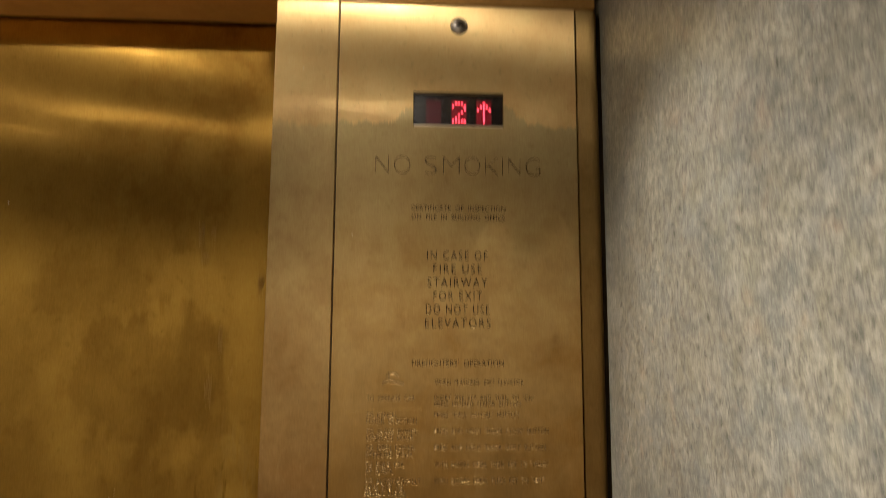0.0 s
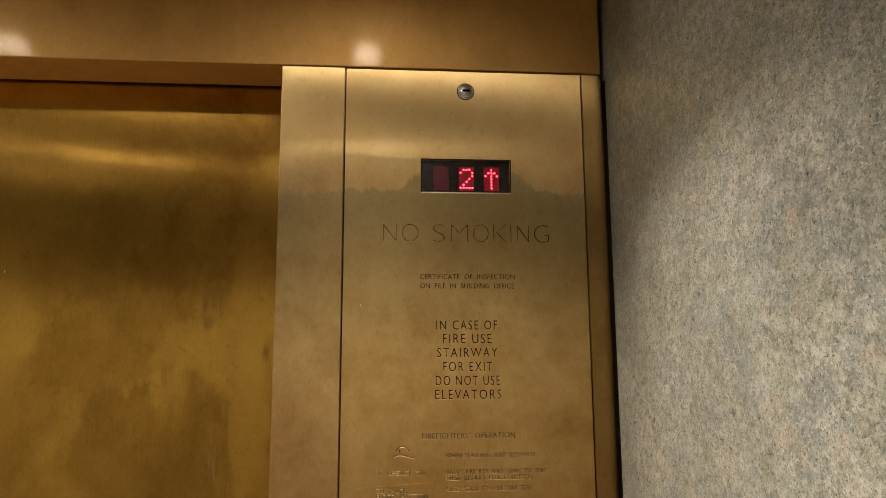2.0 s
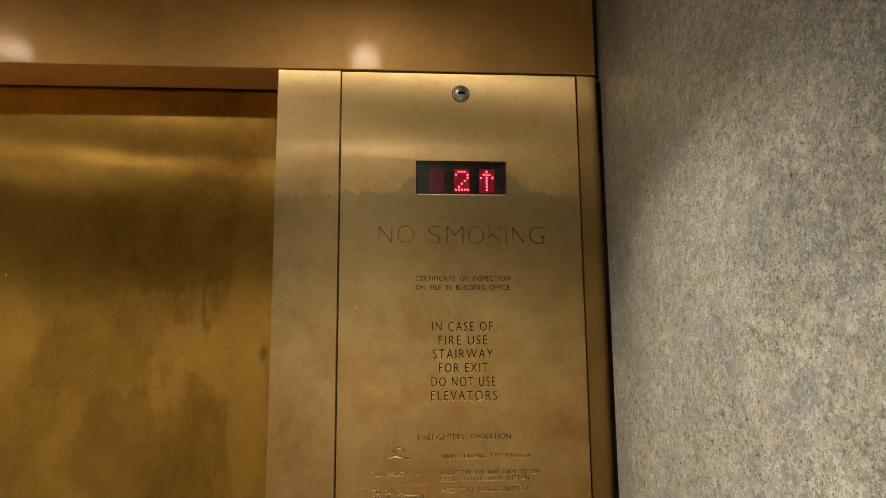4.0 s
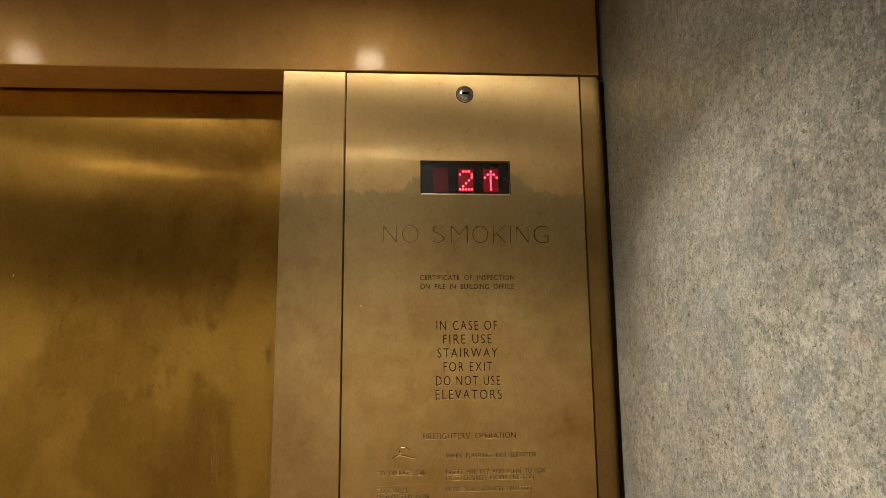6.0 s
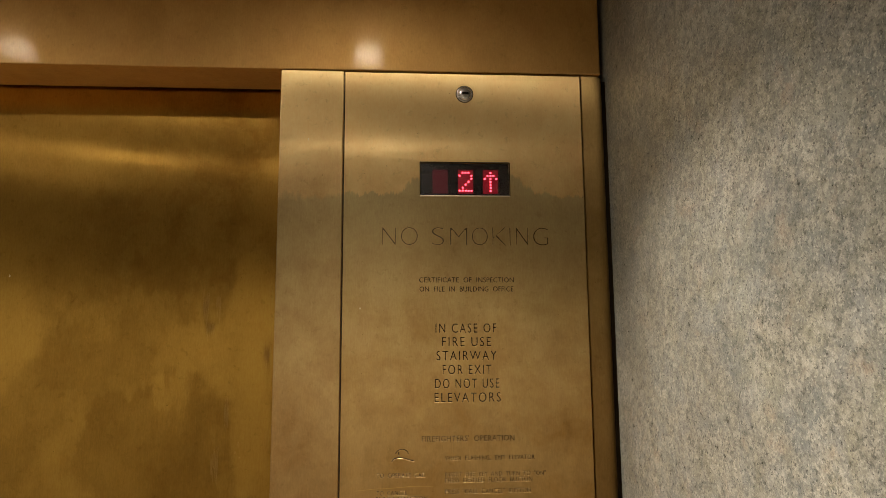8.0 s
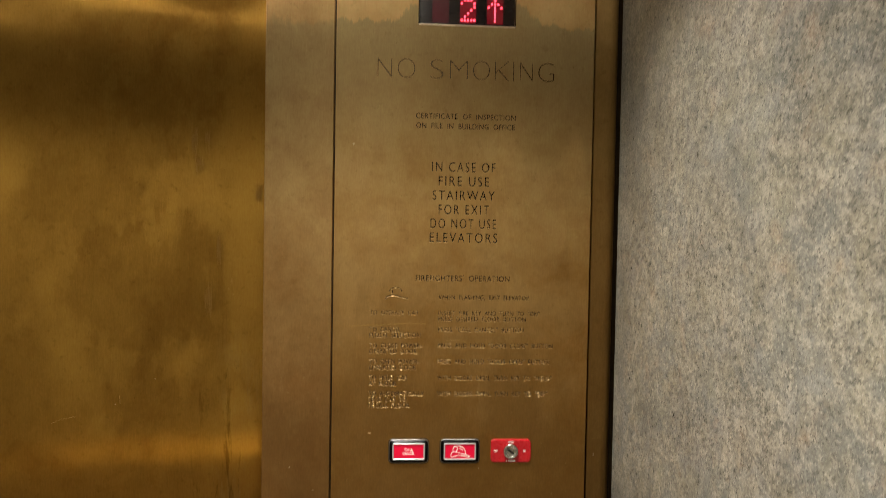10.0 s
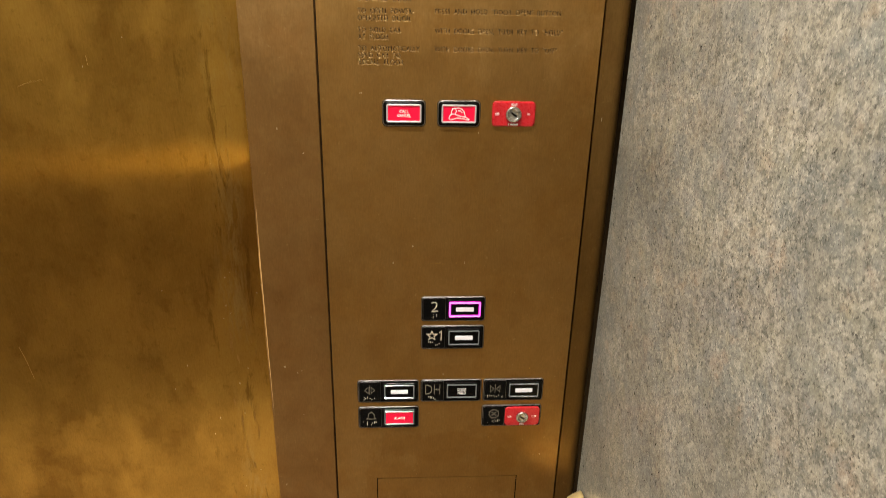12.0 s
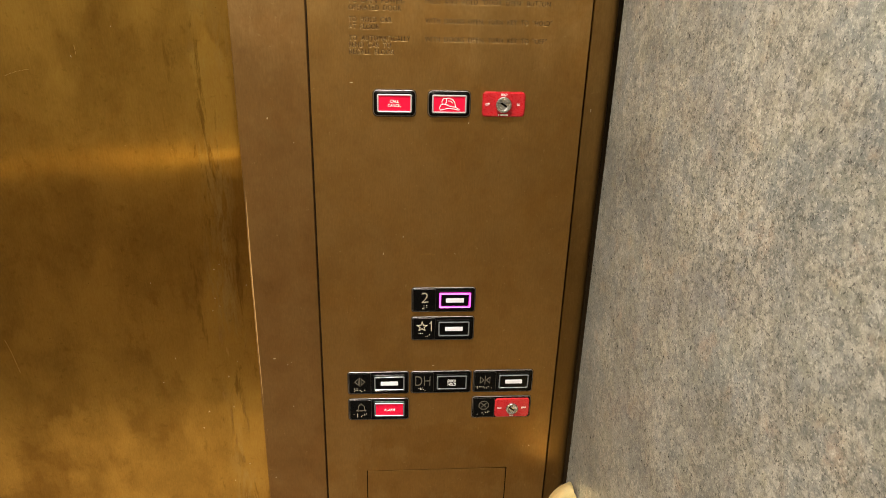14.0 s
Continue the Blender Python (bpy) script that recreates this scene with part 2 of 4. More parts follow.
        tree.links.new(last.links[0].from_socket, both.inputs[1])
        tree.links.new(polish.outputs[0], both.inputs[2])
        tree.links.new(both.outputs[0], last)
    return m


def granite_laminate(name):
    """Matt wall laminate printed with grey-green, cream, blue-grey and rust flakes and dark flecks."""
    m, tree, b = material(name)

    def layer(seed, scale, detail=6, rough=0.66, distortion=0.2, tall=1.04):
        return noise_tex(tree, coords(tree, (1.0, 1.0, tall), (seed, seed * 0.37, seed * 0.61)), scale, detail, rough, distortion)

    mid = layer(3, 130, 7, 0.70)
    c = mix(tree, ramp(tree, mid, [(0.39, 0.0), (0.61, 1.0)]), (0.120, 0.119, 0.101), (0.280, 0.264, 0.213))
    c = mix(tree, ramp(tree, layer(9, 15, 6), [(0.46, 0.0), (0.60, 0.64)]), c, (0.142, 0.156, 0.150))
    c = mix(tree, ramp(tree, layer(13, 34, 6), [(0.50, 0.0), (0.62, 0.46)]), c, (0.226, 0.230, 0.222))
    c = mix(tree, ramp(tree, layer(2, 24, 4), [(0.57, 0.0), (0.68, 0.46)]), c, (0.300, 0.222, 0.160))
    c = mix(tree, ramp(tree, layer(8, 22, 5), [(0.50, 0.0), (0.64, 0.36)]), c, (0.232, 0.222, 0.154))
    c = mix(tree, ramp(tree, layer(4, 95, 6, 0.66), [(0.53, 0.0), (0.59, 0.62)]), c, (0.326, 0.308, 0.258))
    c = mix(tree, ramp(tree, layer(11, 85, 6, 0.68), [(0.55, 0.0), (0.61, 0.46)]), c, (0.110, 0.118, 0.112))
    c = mix(tree, ramp(tree, layer(1, 300, 4, 0.62), [(0.55, 0.0), (0.62, 0.66)]), c, (0.074, 0.073, 0.063))
    c = mix(tree, ramp(tree, layer(6, 360, 3, 0.60), [(0.57, 0.0), (0.64, 0.62)]), c, (0.380, 0.364, 0.315))
    c = mix(tree, ramp(tree, layer(7, 370, 3, 0.58), [(0.62, 0.0), (0.665, 0.80)]), c, (0.030, 0.029, 0.026))
    c = mix(tree, 0.40, c, ramp(tree, layer(5, 700, 3, 0.7), [(0.32, 0.2), (0.68, 0.8)]), "OVERLAY")
    c = mix(tree, 0.43, c, ramp(tree, layer(10, 9, 6, 0.66), [(0.36, 0.28), (0.64, 0.72)]), "OVERLAY")
    tree.links.new(c, b.inputs["Base Color"])
    tree.links.new(ramp(tree, mid, [(0.3, 0.26), (0.7, 0.36)]), b.inputs["Roughness"])
    b.inputs["Specular IOR Level"].default_value = 0.36
    bump = node(tree, "ShaderNodeBump", Strength=0.14, Distance=0.0006)
    tree.links.new(layer(12, 300, 5, 0.7), bump.inputs["Height"])
    tree.links.new(bump.outputs[0], b.inputs["Normal"])
    return m


M_PANEL = brushed_brass("panel_brass", (0.900, 0.641, 0.284), (0.50, 0.266, 0.068), seed=1.7, blotch=3.2, rough=0.45, anis=1.0, haze=0.07, lower=(1.80, 1.40, 1.0), dark_reflection=(1.74, 1.44, 0.72), film=0.05, edge=(1.960, 0.004, 0.72), sheen=(0.10, 0.21, 0.70, 0.0), mottled=0.36, films=((0.248, 0.875, 0.022, 0.020, 0.7), (0.224, 1.450, 0.040, 0.045, -0.45), (0.170, 1.052, 0.036, 0.010, -0.6), (0.060, 0.915, 0.040, 0.015, -0.4), (0.130, 1.300, 0.120, 0.030, -0.3), (0.290, 1.065, 0.040, 0.050, -0.5), (0.180, 0.900, 0.130, 0.026, 0.5), (0.150, 0.835, 0.180, 0.060, 0.45)))
M_STRIP = brushed_brass("strip_brass", (0.900, 0.641, 0.284), (0.45, 0.235, 0.076), seed=4.1, blotch=3.6, rough=0.45, anis=1.0, haze=0.07, lower=(1.80, 1.40, 1.0), dark_reflection=(1.74, 1.44, 0.72), film=0.05, edge=(1.957, 0.012, 0.60), sheen=(0.10, 0.21, 0.70, 0.0), mottled=0.36)
# darker base colours carry the corner strip's shade
M_CORNER = brushed_brass("corner_brass", (0.60, 0.40, 0.15), (0.36, 0.205, 0.065), seed=9.4, blotch=3.0, rough=0.42, anis=1.0, haze=0.05, lower=(2.05, 1.7, 1.0), dark_reflection=(1.75, 1.20, 0.80), sheen=(0.12, 0.21, 0.70, 0.0))
M_HEADER = brushed_brass("header_brass", (0.67, 0.399, 0.139), (0.55, 0.330, 0.105), seed=7.3, blotch=1.6, tarnish=(0.45, 0.75), rough=0.66, anis=0.0, haze=0.0, sheen=(0.014, 0.12, -0.45, 0.8), mottled=0.10)
# the film at 1.862 is partly a dark reflection put into the colour
M_DOOR = brushed_brass("door_brass", (0.662, 0.388, 0.077), (0.285, 0.142, 0.024), seed=2.9, blotch=2.2, tarnish=(0.40, 0.66), rough=0.36, anis=1.0, stretch=0.6, sharp=(0.455, 0.545), haze=0.05, sheen=(0.34, 0.20, 0.72, 0.0), mottled=0.14, patchy=0.42, fineness=3.6, crisp=0.17, films=((-0.265, 1.605, 0.105, 0.115, 0.37), (-0.340, 1.720, 0.110, 0.070, 0.30), (-0.215, 1.752, 0.050, 0.034, -0.55), (-0.125, 1.665, 0.032, 0.110, -0.50), (-0.230, 1.862, 0.110, 0.036, 0.34), (-0.125, 1.235, 0.034, 0.062, 0.38), (-0.156, 1.115, 0.024, 0.060, -0.70), (-0.110, 1.060, 0.018, 0.120, -0.60), (-0.215, 1.045, 0.075, 0.085, -0.60), (-0.365, 0.865, 0.075, 0.060, -0.34), (-0.131, 1.400, 0.026, 0.085, -0.85), (-0.128, 0.900, 0.034, 0.150, -0.55)), rub=(-0.142, 0.030, 0.55, (0.62, 0.44, 0.15)))
M_GROOVE = plain("groove_floor", (0.012, 0.007, 0.003), 0.8, spec=0.08)
M_DARK_BROWN = plain("dark_brown", (0.075, 0.045, 0.018), 0.6, metal=0.4, grain=0.1)
M_GROOVE_PALE = plain("groove_floor_pale", (0.070, 0.042, 0.016), 0.5, metal=0.9)
M_GROOVE_SIDE = plain("groove_side", (0.66, 0.46, 0.20), 0.36, metal=1.0)
M_RAIL = brushed_brass("rail_brass", (0.90, 0.72, 0.34), (0.80, 0.60, 0.26), seed=6.6, blotch=5, rough=0.32, anis=0.1, haze=0.0)
M_RAIL_PALE = brushed_brass("pale_rail_brass", (0.92, 0.78, 0.42), (0.84, 0.68, 0.34), seed=5.2, blotch=5, rough=0.55, anis=0.0, haze=0.0)
M_LAMINATE = granite_laminate("wall_laminate")
M_CEILING = plain("ceiling_paint", (0.44, 0.41, 0.355), 0.6, grain=0.05)
M_FLOOR = plain("floor_tile", (0.24, 0.21, 0.17), 0.4, grain=0.1)
M_DARK_BOARD = plain("dark_board", (0.16, 0.132, 0.10), 0.45, grain=0.08)
M_DARK = plain("dark_gap", (0.006, 0.004, 0.003), 0.95, spec=0.04)
M_BLACK = plain("black_plastic", (0.002, 0.002, 0.002), 0.22, grain=0.04, spec=0.12)
M_BLACK_MATT = plain("black_tactile_plate", (0.002, 0.002, 0.002), 0.30, grain=0.05, spec=0.10)
M_CHROME = plain("satin_chrome", (0.62, 0.60, 0.57), 0.24, metal=1.0, grain=0.06)
M_EDGE = plain("plate_edge", (0.27, 0.255, 0.24), 0.38, metal=1.0, grain=0.05)
M_STEEL = plain("lock_steel", (0.56, 0.52, 0.48), 0.26, metal=1.0, grain=0.015)
M_CLEAR_RIM = plain("clear_rim", (0.10, 0.11, 0.115), 0.15, spec=0.7, coat=0.6)
M_WORN_EDGE = plain("worn_hairline", (0.13, 0.12, 0.11), 0.4, metal=1.0, grain=0.1)
M_PALE_RIM = plain("pale_clear_rim", (0.36, 0.33, 0.34), 0.22, spec=0.7, coat=0.5)
M_RED = plain("red_plastic", (0.47, 0.013, 0.020), 0.28, grain=0.02)
# a faint glow is added to brighten the red faces
M_RED_FACE = plain("red_button_face", (0.50, 0.004, 0.030), 0.4, spec=0.25, emit=(1.0, 0.004, 0.050), strength=0.18)
M_WHITE = plain("white_print", (0.85, 0.82, 0.80), 0.5)
M_LEGEND = plain("white_legend", (0.66, 0.65, 0.68), 0.4, emit=(1.0, 0.96, 1.0), strength=0.07)
M_NUMERAL = plain("bronze_numeral", (0.66, 0.58, 0.44), 0.4, metal=0.3, grain=0.05)
M_DIM_NUMERAL = plain("worn_bronze_symbol", (0.17, 0.15, 0.115), 0.4, metal=0.3, grain=0.05)
M_PINK = plain("magenta_light", (0.5, 0.02, 0.4), 0.3, emit=(1.0, 0.0, 0.72), strength=1.0)
M_PINK_CORE = plain("magenta_light_core", (0.7, 0.3, 0.6), 0.3, emit=(1.0, 0.10, 0.80), strength=1.3)
M_LED = plain("red_led", (0.8, 0.05, 0.08), 0.3, emit=(1.0, 0.05, 0.085), strength=6.5)
# the unlit matrix gets a faint added glow to lift its dark red
M_LED_OFF = plain("unlit_led_matrix", (0.075, 0.006, 0.014), 0.45, grain=0.05, spec=0.15, emit=(0.6, 0.01, 0.04), strength=0.02)
M_LED_ON = plain("lit_led_matrix", (0.10, 0.004, 0.010), 0.45, grain=0.05, spec=0.15, emit=(1.0, 0.006, 0.04), strength=0.11)
M_BOARD = plain("indicator_board", (0.010, 0.007, 0.007), 0.22, spec=0.25, grain=0.05)
M_LIT_EDGE = plain("lit_edge_brass", (0.80, 0.68, 0.50), 0.35, metal=1.0)
M_TRIM = plain("lamp_trim", (0.20, 0.18, 0.15), 0.5, grain=0.05)
M_LAMP = plain("lamp_lens", (0.9, 0.9, 0.9), 0.3, emit=LAMP_COLOUR, strength=150.0)


# ---- mesh helpers ----
def link_mesh(name, bm, mat, parent=None, label="", smooth=False):
    me = bpy.data.meshes.new(name)
    bm.normal_update()
    bm.to_mesh(me)
    bm.free()
    me.materials.append(mat)
    if smooth:
        for p in me.polygons:
            p.use_smooth = True
    ob = new(name, me)
    if parent is not None:
        ob.parent = parent
    if label:
        ob["label"] = label
    return ob


def part(name, bm, mat, parent, label="", smooth=False):
    return link_mesh(name, bm, mat, parent, label, smooth)


def thing(name, label, category, group="", kind=""):
    return tagged(new(name), label, category, group, kind)


def box(x0, x1, y0, y1, z0, z1, bevel=0.0, seg=2, bm=None):
    own = bmesh.new()
    bmesh.ops.create_cube(own, size=1.0, matrix=Matrix.Translation(((x0 + x1) / 2, (y0 + y1) / 2, (z0 + z1) / 2)) @ Matrix.Diagonal((x1 - x0, y1 - y0, z1 - z0, 1)))
    if bevel:
        bmesh.ops.bevel(own, geom=own.edges[:], offset=bevel, segments=seg, affect="EDGES", profile=0.5)
    if bm is None:
        return own
    me = bpy.data.meshes.new("tmp")
    own.to_mesh(me)
    own.free()
    bm.from_mesh(me)
    bpy.data.meshes.remove(me)
    return bm


def round_rect(x0, x1, z0, z1, r, n=5):
    """Outline in the x-z plane, anticlockwise as seen from the front (-y)."""
    r = min(r, (x1 - x0) / 2 - 1e-5, (z1 - z0) / 2 - 1e-5)
    pts = []
    for cx, cz, a0 in ((x1 - r, z0 + r, -90), (x1 - r, z1 - r, 0), (x0 + r, z1 - r, 90), (x0 + r, z0 + r, 180)):
        for i in range(n + 1):
            a = radians(a0 + 90 * i / n)
            pts.append((cx + r * math.cos(a), cz + r * math.sin(a)))
    return pts


def circle(cx, cz, r, n=28):
    return [(cx + r * math.cos(2 * math.pi * i / n), cz + r * math.sin(2 * math.pi * i / n)) for i in range(n)]


def loft(rings, cap=True, bm=None):
    """Rings of (outline, y) from back to front, joined by quads; the last is closed."""
    bm = bm or bmesh.new()
    rows = [[bm.verts.new((x, y, z)) for x, z in pts] for pts, y in rings]
    for a, b in zip(rows, rows[1:]):
        for i in range(len(a)):
            j = (i + 1) % len(a)
            bm.faces.new((a[i], a[j], b[j], b[i]))
    if cap:
        bm.faces.new(rows[-1])
    return bm


def slab(x0, x1, z0, z1, back, front, r=0.002, ch=0.0006, bm=None):
    """A rounded plate that faces the front, with a rounded front rim."""
    return loft([(round_rect(x0, x1, z0, z1, r), back), (round_rect(x0, x1, z0, z1, r), front + ch),
                 (round_rect(x0 + ch * 0.3, x1 - ch * 0.3, z0 + ch * 0.3, z1 - ch * 0.3, r), front + ch * 0.35),
                 (round_rect(x0 + ch, x1 - ch, z0 + ch, z1 - ch, max(r - ch, 0.0002)), front)], bm=bm)


def rim(x0, x1, z0, z1, w, back, front, r=0.002, ch=0.0005, bm=None):
    """A rounded frame of width w."""
    def o(d):
        return round_rect(x0 + d, x1 - d, z0 + d, z1 - d, max(r - d, 0.0003))
    return loft([(o(0), back), (o(0), front + ch), (o(ch), front), (o(w - ch), front), (o(w), front + ch), (o(w), back)], cap=False, bm=bm)


def drum(cx, cz, r, back, front, ch=0.0008, n=32, bm=None):
    return loft([(circle(cx, cz, r, n), back), (circle(cx, cz, r, n), front + ch), (circle(cx, cz, r - ch * 0.3, n), front + ch * 0.3), (circle(cx, cz, r - ch, n), front)], bm=bm)


def stroke(points, width, back, front, closed=False, bm=None):
    """A raised line of the given width along points (x, z)."""
    bm = bm or bmesh.new()
    pts = [Vector(p) for p in points]
    n = len(pts)
    sides = []
    for i, p in enumerate(pts):
        a = pts[i - 1] if (i > 0 or closed) else p
        b = pts[(i + 1) % n] if (i < n - 1 or closed) else p
        d1 = (p - a).normalized() if (p - a).length > 1e-9 else (b - p).normalized()
        d2 = (b - p).normalized() if (b - p).length > 1e-9 else d1
        t = (d1 + d2).normalized() if (d1 + d2).length > 1e-6 else d2
        nn = Vector((-t.y, t.x))
        k = min(2.0, 1.0 / max(0.4, abs(nn.dot(Vector((-d2.y, d2.x))))))
        sides.append((p + nn * width / 2 * k, p - nn * width / 2 * k))
    rows = [[bm.verts.new((q.x, y, q.y)) for q, y in ((l, back), (l, front), (r_, front), (r_, back))] for l, r_ in sides]
    last = n if closed else n - 1
    for i in range(last):
        a, b = rows[i], rows[(i + 1) % n]
        for k in range(3):
            bm.faces.new((a[k], a[k + 1], b[k + 1], b[k]))
    if not closed:
        bm.faces.new(rows[0][::-1])
        bm.faces.new(rows[-1])
    bmesh.ops.recalc_face_normals(bm, faces=bm.faces[:])
    return bm


def text_outline(body, weight=0.0, smoothness=3, spacing=1.0):
    """Closed outlines of a line of built-in lettering, ink on their left, and the height of a capital."""
    cu = bpy.data.curves.new("lettering", "FONT")
    cu.body, cu.size, cu.resolution_u, cu.offset, cu.space_character = body, 1.0, smoothness, weight, spacing
    ob = new("lettering", cu)
    bpy.context.view_layer.update()
    dg = bpy.context.evaluated_depsgraph_get()
    me = ob.evaluated_get(dg).to_mesh()
    key = [(round(v.co.x, 5), round(v.co.y, 5)) for v in me.vertices]
    half = set()
    for p in me.polygons:
        ids = [key[i] for i in p.vertices]
        if p.normal.z < 0:
            ids.reverse()
        for a, b in zip(ids, ids[1:] + ids[:1]):
            if a != b:
                half.add((a, b))
    follow = {}
    for a, b in half:
        if (b, a) not in half:
            follow.setdefault(a, []).append(b)
    loops = []
    while follow:
        start = min(follow)
        loop, at = [], start
        while at in follow:
            loop.append(at)
            nxt = follow[at].pop()
            if not follow[at]:
                del follow[at]
            at = nxt
            if at == start:
                break
        if len(loop) > 2 and at == start:
            loops.append(loop)
    ob.evaluated_get(dg).to_mesh_clear()
    bpy.data.objects.remove(ob)
    bpy.data.curves.remove(cu)
    return loops


def fitted_text(body, x0, x1, z0, z1, weight=0.0, smoothness=3, spacing=1.0):
    """Outlines of the line, scaled to run from x0 to x1 with capitals from z0 to z1."""
    loops = text_outline(body, weight, smoothness, spacing)
    xs = [p[0] for l in loops for p in l]
    capital = [p[1] for l in text_outline("H", weight) for p in l]
    a, b, lo, hi = min(xs), max(xs), min(capital), max(capital)
    return [[(x0 + (x - a) / (b - a) * (x1 - x0), z0 + (z - lo) / (hi - lo) * (z1 - z0)) for x, z in l] for l in loops]


def fill_faces(bm, outlines, y, hole_outer=None):
    """Fills what lies inside an odd number of the outlines (with an outer border: what lies inside it and an even number)."""
    polys = ([hole_outer] if hole_outer else []) + outlines
    flat, faces = [], []
    for l in polys:
        faces.append(list(range(len(flat), len(flat) + len(l))))
        area = sum(a[0] * b[1] - b[0] * a[1] for a, b in zip(l, l[1:] + l[:1]))
        flat += [Vector(p) * 1000.0 for p in (l if area > 0 else l[::-1])]
    verts, _, tris, _, _, origins = delaunay_2d_cdt(flat, [], faces, 0, 1e-6)
    made = [bm.verts.new((v.x / 1000.0, y, v.y / 1000.0)) for v in verts]
    for tri, origin in zip(tris, origins):
        if len(origin) % 2 == 1:
            a, b, c = (verts[i] for i in tri[:3])
            area = (b.x - a.x) * (c.y - a.y) - (b.y - a.y) * (c.x - a.x)
            bm.faces.new([made[i] for i in (tri if area > 0 else tri[::-1])])
    return bm


def offset_loop(loop, d, low=0.0):
    """The outline moved by d to its left, and by up to low more where its left is up."""
    out, n = [], len(loop)
    for i in range(n):
        p, a, b = Vector(loop[i]), Vector(loop[i - 1]), Vector(loop[(i + 1) % n])
        d1, d2 = (p - a).normalized(), (b - p).normalized()
        n1, n2 = Vector((-d1.y, d1.x)), Vector((-d2.y, d2.x))
        m = n1 + n2
        m = m.normalized() if m.length > 1e-6 else n1
        k = min(1.6, 1.0 / max(0.5, m.dot(n1)))
        q = p + m * (d + low * max(0.0, m.y)) * k
        out.append((q.x, q.y))
    return out


def groove(loops, y=0.0, ch=0.00007, low=0.00015, depth=0.00020):
    """Sunk lettering: sloping sides (first material) and a dark floor (second)."""
    bm = bmesh.new()
    inner = [offset_loop(l, ch, low) for l in loops]
    fill_faces(bm, inner, y + depth)
    for f in bm.faces:
        f.material_index = 1
    for l, m in zip(loops, inner):
        a = [bm.verts.new((x, y, z)) for x, z in l]
        b = [bm.verts.new((x, y + depth, z)) for x, z in m]
        for i in range(len(l)):
            j = (i + 1) % len(l)
            bm.faces.new((a[j], a[i], b[i], b[j]))
    return bm


def raised_text(body, x0, x1, z0, z1, front, back, weight=0.0):
    """Lettering that stands a little proud."""
    bm = bmesh.new()
    loops = fitted_text(body, x0, x1, z0, z1, weight)
    fill_faces(bm, loops, front)
    for l in loops:
        a = [bm.verts.new((x, front, z)) for x, z in l]
        b = [bm.verts.new((x, back, z)) for x, z in l]
        for i in range(len(l)):
            j = (i + 1) % len(l)
            bm.faces.new((a[i], b[i], b[j], a[j]))
    bmesh.ops.recalc_face_normals(bm, faces=bm.faces[:])
    return bm


# ---- the car: floor, ceiling, walls ----
R, L_, B, T = ROOM["right"], ROOM["left"], ROOM["back"], ROOM["top"]
DOOR_Y = 0.086
HEAD = 2.130
JAMB = -0.0875
tagged(link_mesh("floor", box(L_ - 0.03, R + 0.03, B - 0.03, 0.26, -0.05, 0.0), M_FLOOR), "dark plain elevator car floor", "floor", kind="structure")
bm = bmesh.new()
loops = [[(x + CAN_R * math.cos(2 * math.pi * i / 40), y + CAN_R * math.sin(2 * math.pi * i / 40)) for i in range(40)] for x, y in LAMPS]
fill_faces(bm, loops, 0.0, [(L_ - 0.03, B - 0.03), (R + 0.03, B - 0.03), (R + 0.03, 0.26), (L_ - 0.03, 0.26)])
for v in bm.verts:
    v.co = (v.co.x, v.co.z, T)
box(L_ - 0.03, R + 0.03, B - 0.03, 0.26, T + 0.09, T + 0.12, bm=bm)
tagged(link_mesh("ceiling", bm, M_CEILING), "plain cream elevator ceiling with recessed downlights", "ceiling", kind="structure")
bm = box(R, R + 0.03, B, 0.003, 0.0, HEAD)
box(R, R + 0.03, B, 0.045, HEAD, T, bm=bm)
tagged(link_mesh("wall_right", bm, M_LAMINATE), "speckled grey granite-pattern laminate side wall", "wall", kind="structure")
tagged(link_mesh("wall_left", box(L_ - 0.03, L_, B, -0.001, 0.0, T, 0.0012), M_LAMINATE), "speckled grey granite-pattern laminate side wall", "wall", kind="structure")
tagged(link_mesh("wall_back", box(L_ - 0.03, R + 0.03, B - 0.03, B, 0.0, T), M_LAMINATE), "speckled grey granite-pattern laminate rear wall", "wall", kind="structure")
# unseen dark board, added to darken what the doors and panel reflect
tagged(link_mesh("trim_dark_board", box(L_ + 0.002, R - 0.002, B, B + 0.008, 0.16, 0.908, 0.001), M_DARK_BOARD), "unseen dark board added on the rear wall for reflections", "wall panel", kind="structure")
tagged(link_mesh("wall_front", box(L_ - 0.03, R + 0.03, 0.20, 0.26, 0.0, T), M_DARK), "dark shaft wall behind the elevator doors", "wall", kind="structure")

# ---- front: header, jambs, doors ----
header = box(L_ + 0.001, R - 0.0070, 0.0, 0.080, HEAD + 0.0015, T - 0.001, 0.0016, 3)
tagged(link_mesh("trim_header", header, M_HEADER), "brushed brass transom over the elevator doorway", "transom", kind="structure")
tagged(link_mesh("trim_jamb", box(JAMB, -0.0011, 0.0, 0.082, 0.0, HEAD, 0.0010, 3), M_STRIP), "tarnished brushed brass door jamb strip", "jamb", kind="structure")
# the corner strip curves back before the side wall, shaped for the corner's shade
prof = [(0.3372, 0.082), (0.3372, 0.0048), (0.3380, 0.0040), (0.3550, 0.0040)] + [(0.3550 + 0.0155 * math.sin(a), 0.0190 - 0.0150 * math.cos(a)) for a in (math.pi * k / 20 for k in range(1, 11))] + [(0.3705, 0.082)]
bm = bmesh.new()
low, high = ([bm.verts.new((x, y, z)) for x, y in prof] for z in (0.0, HEAD))
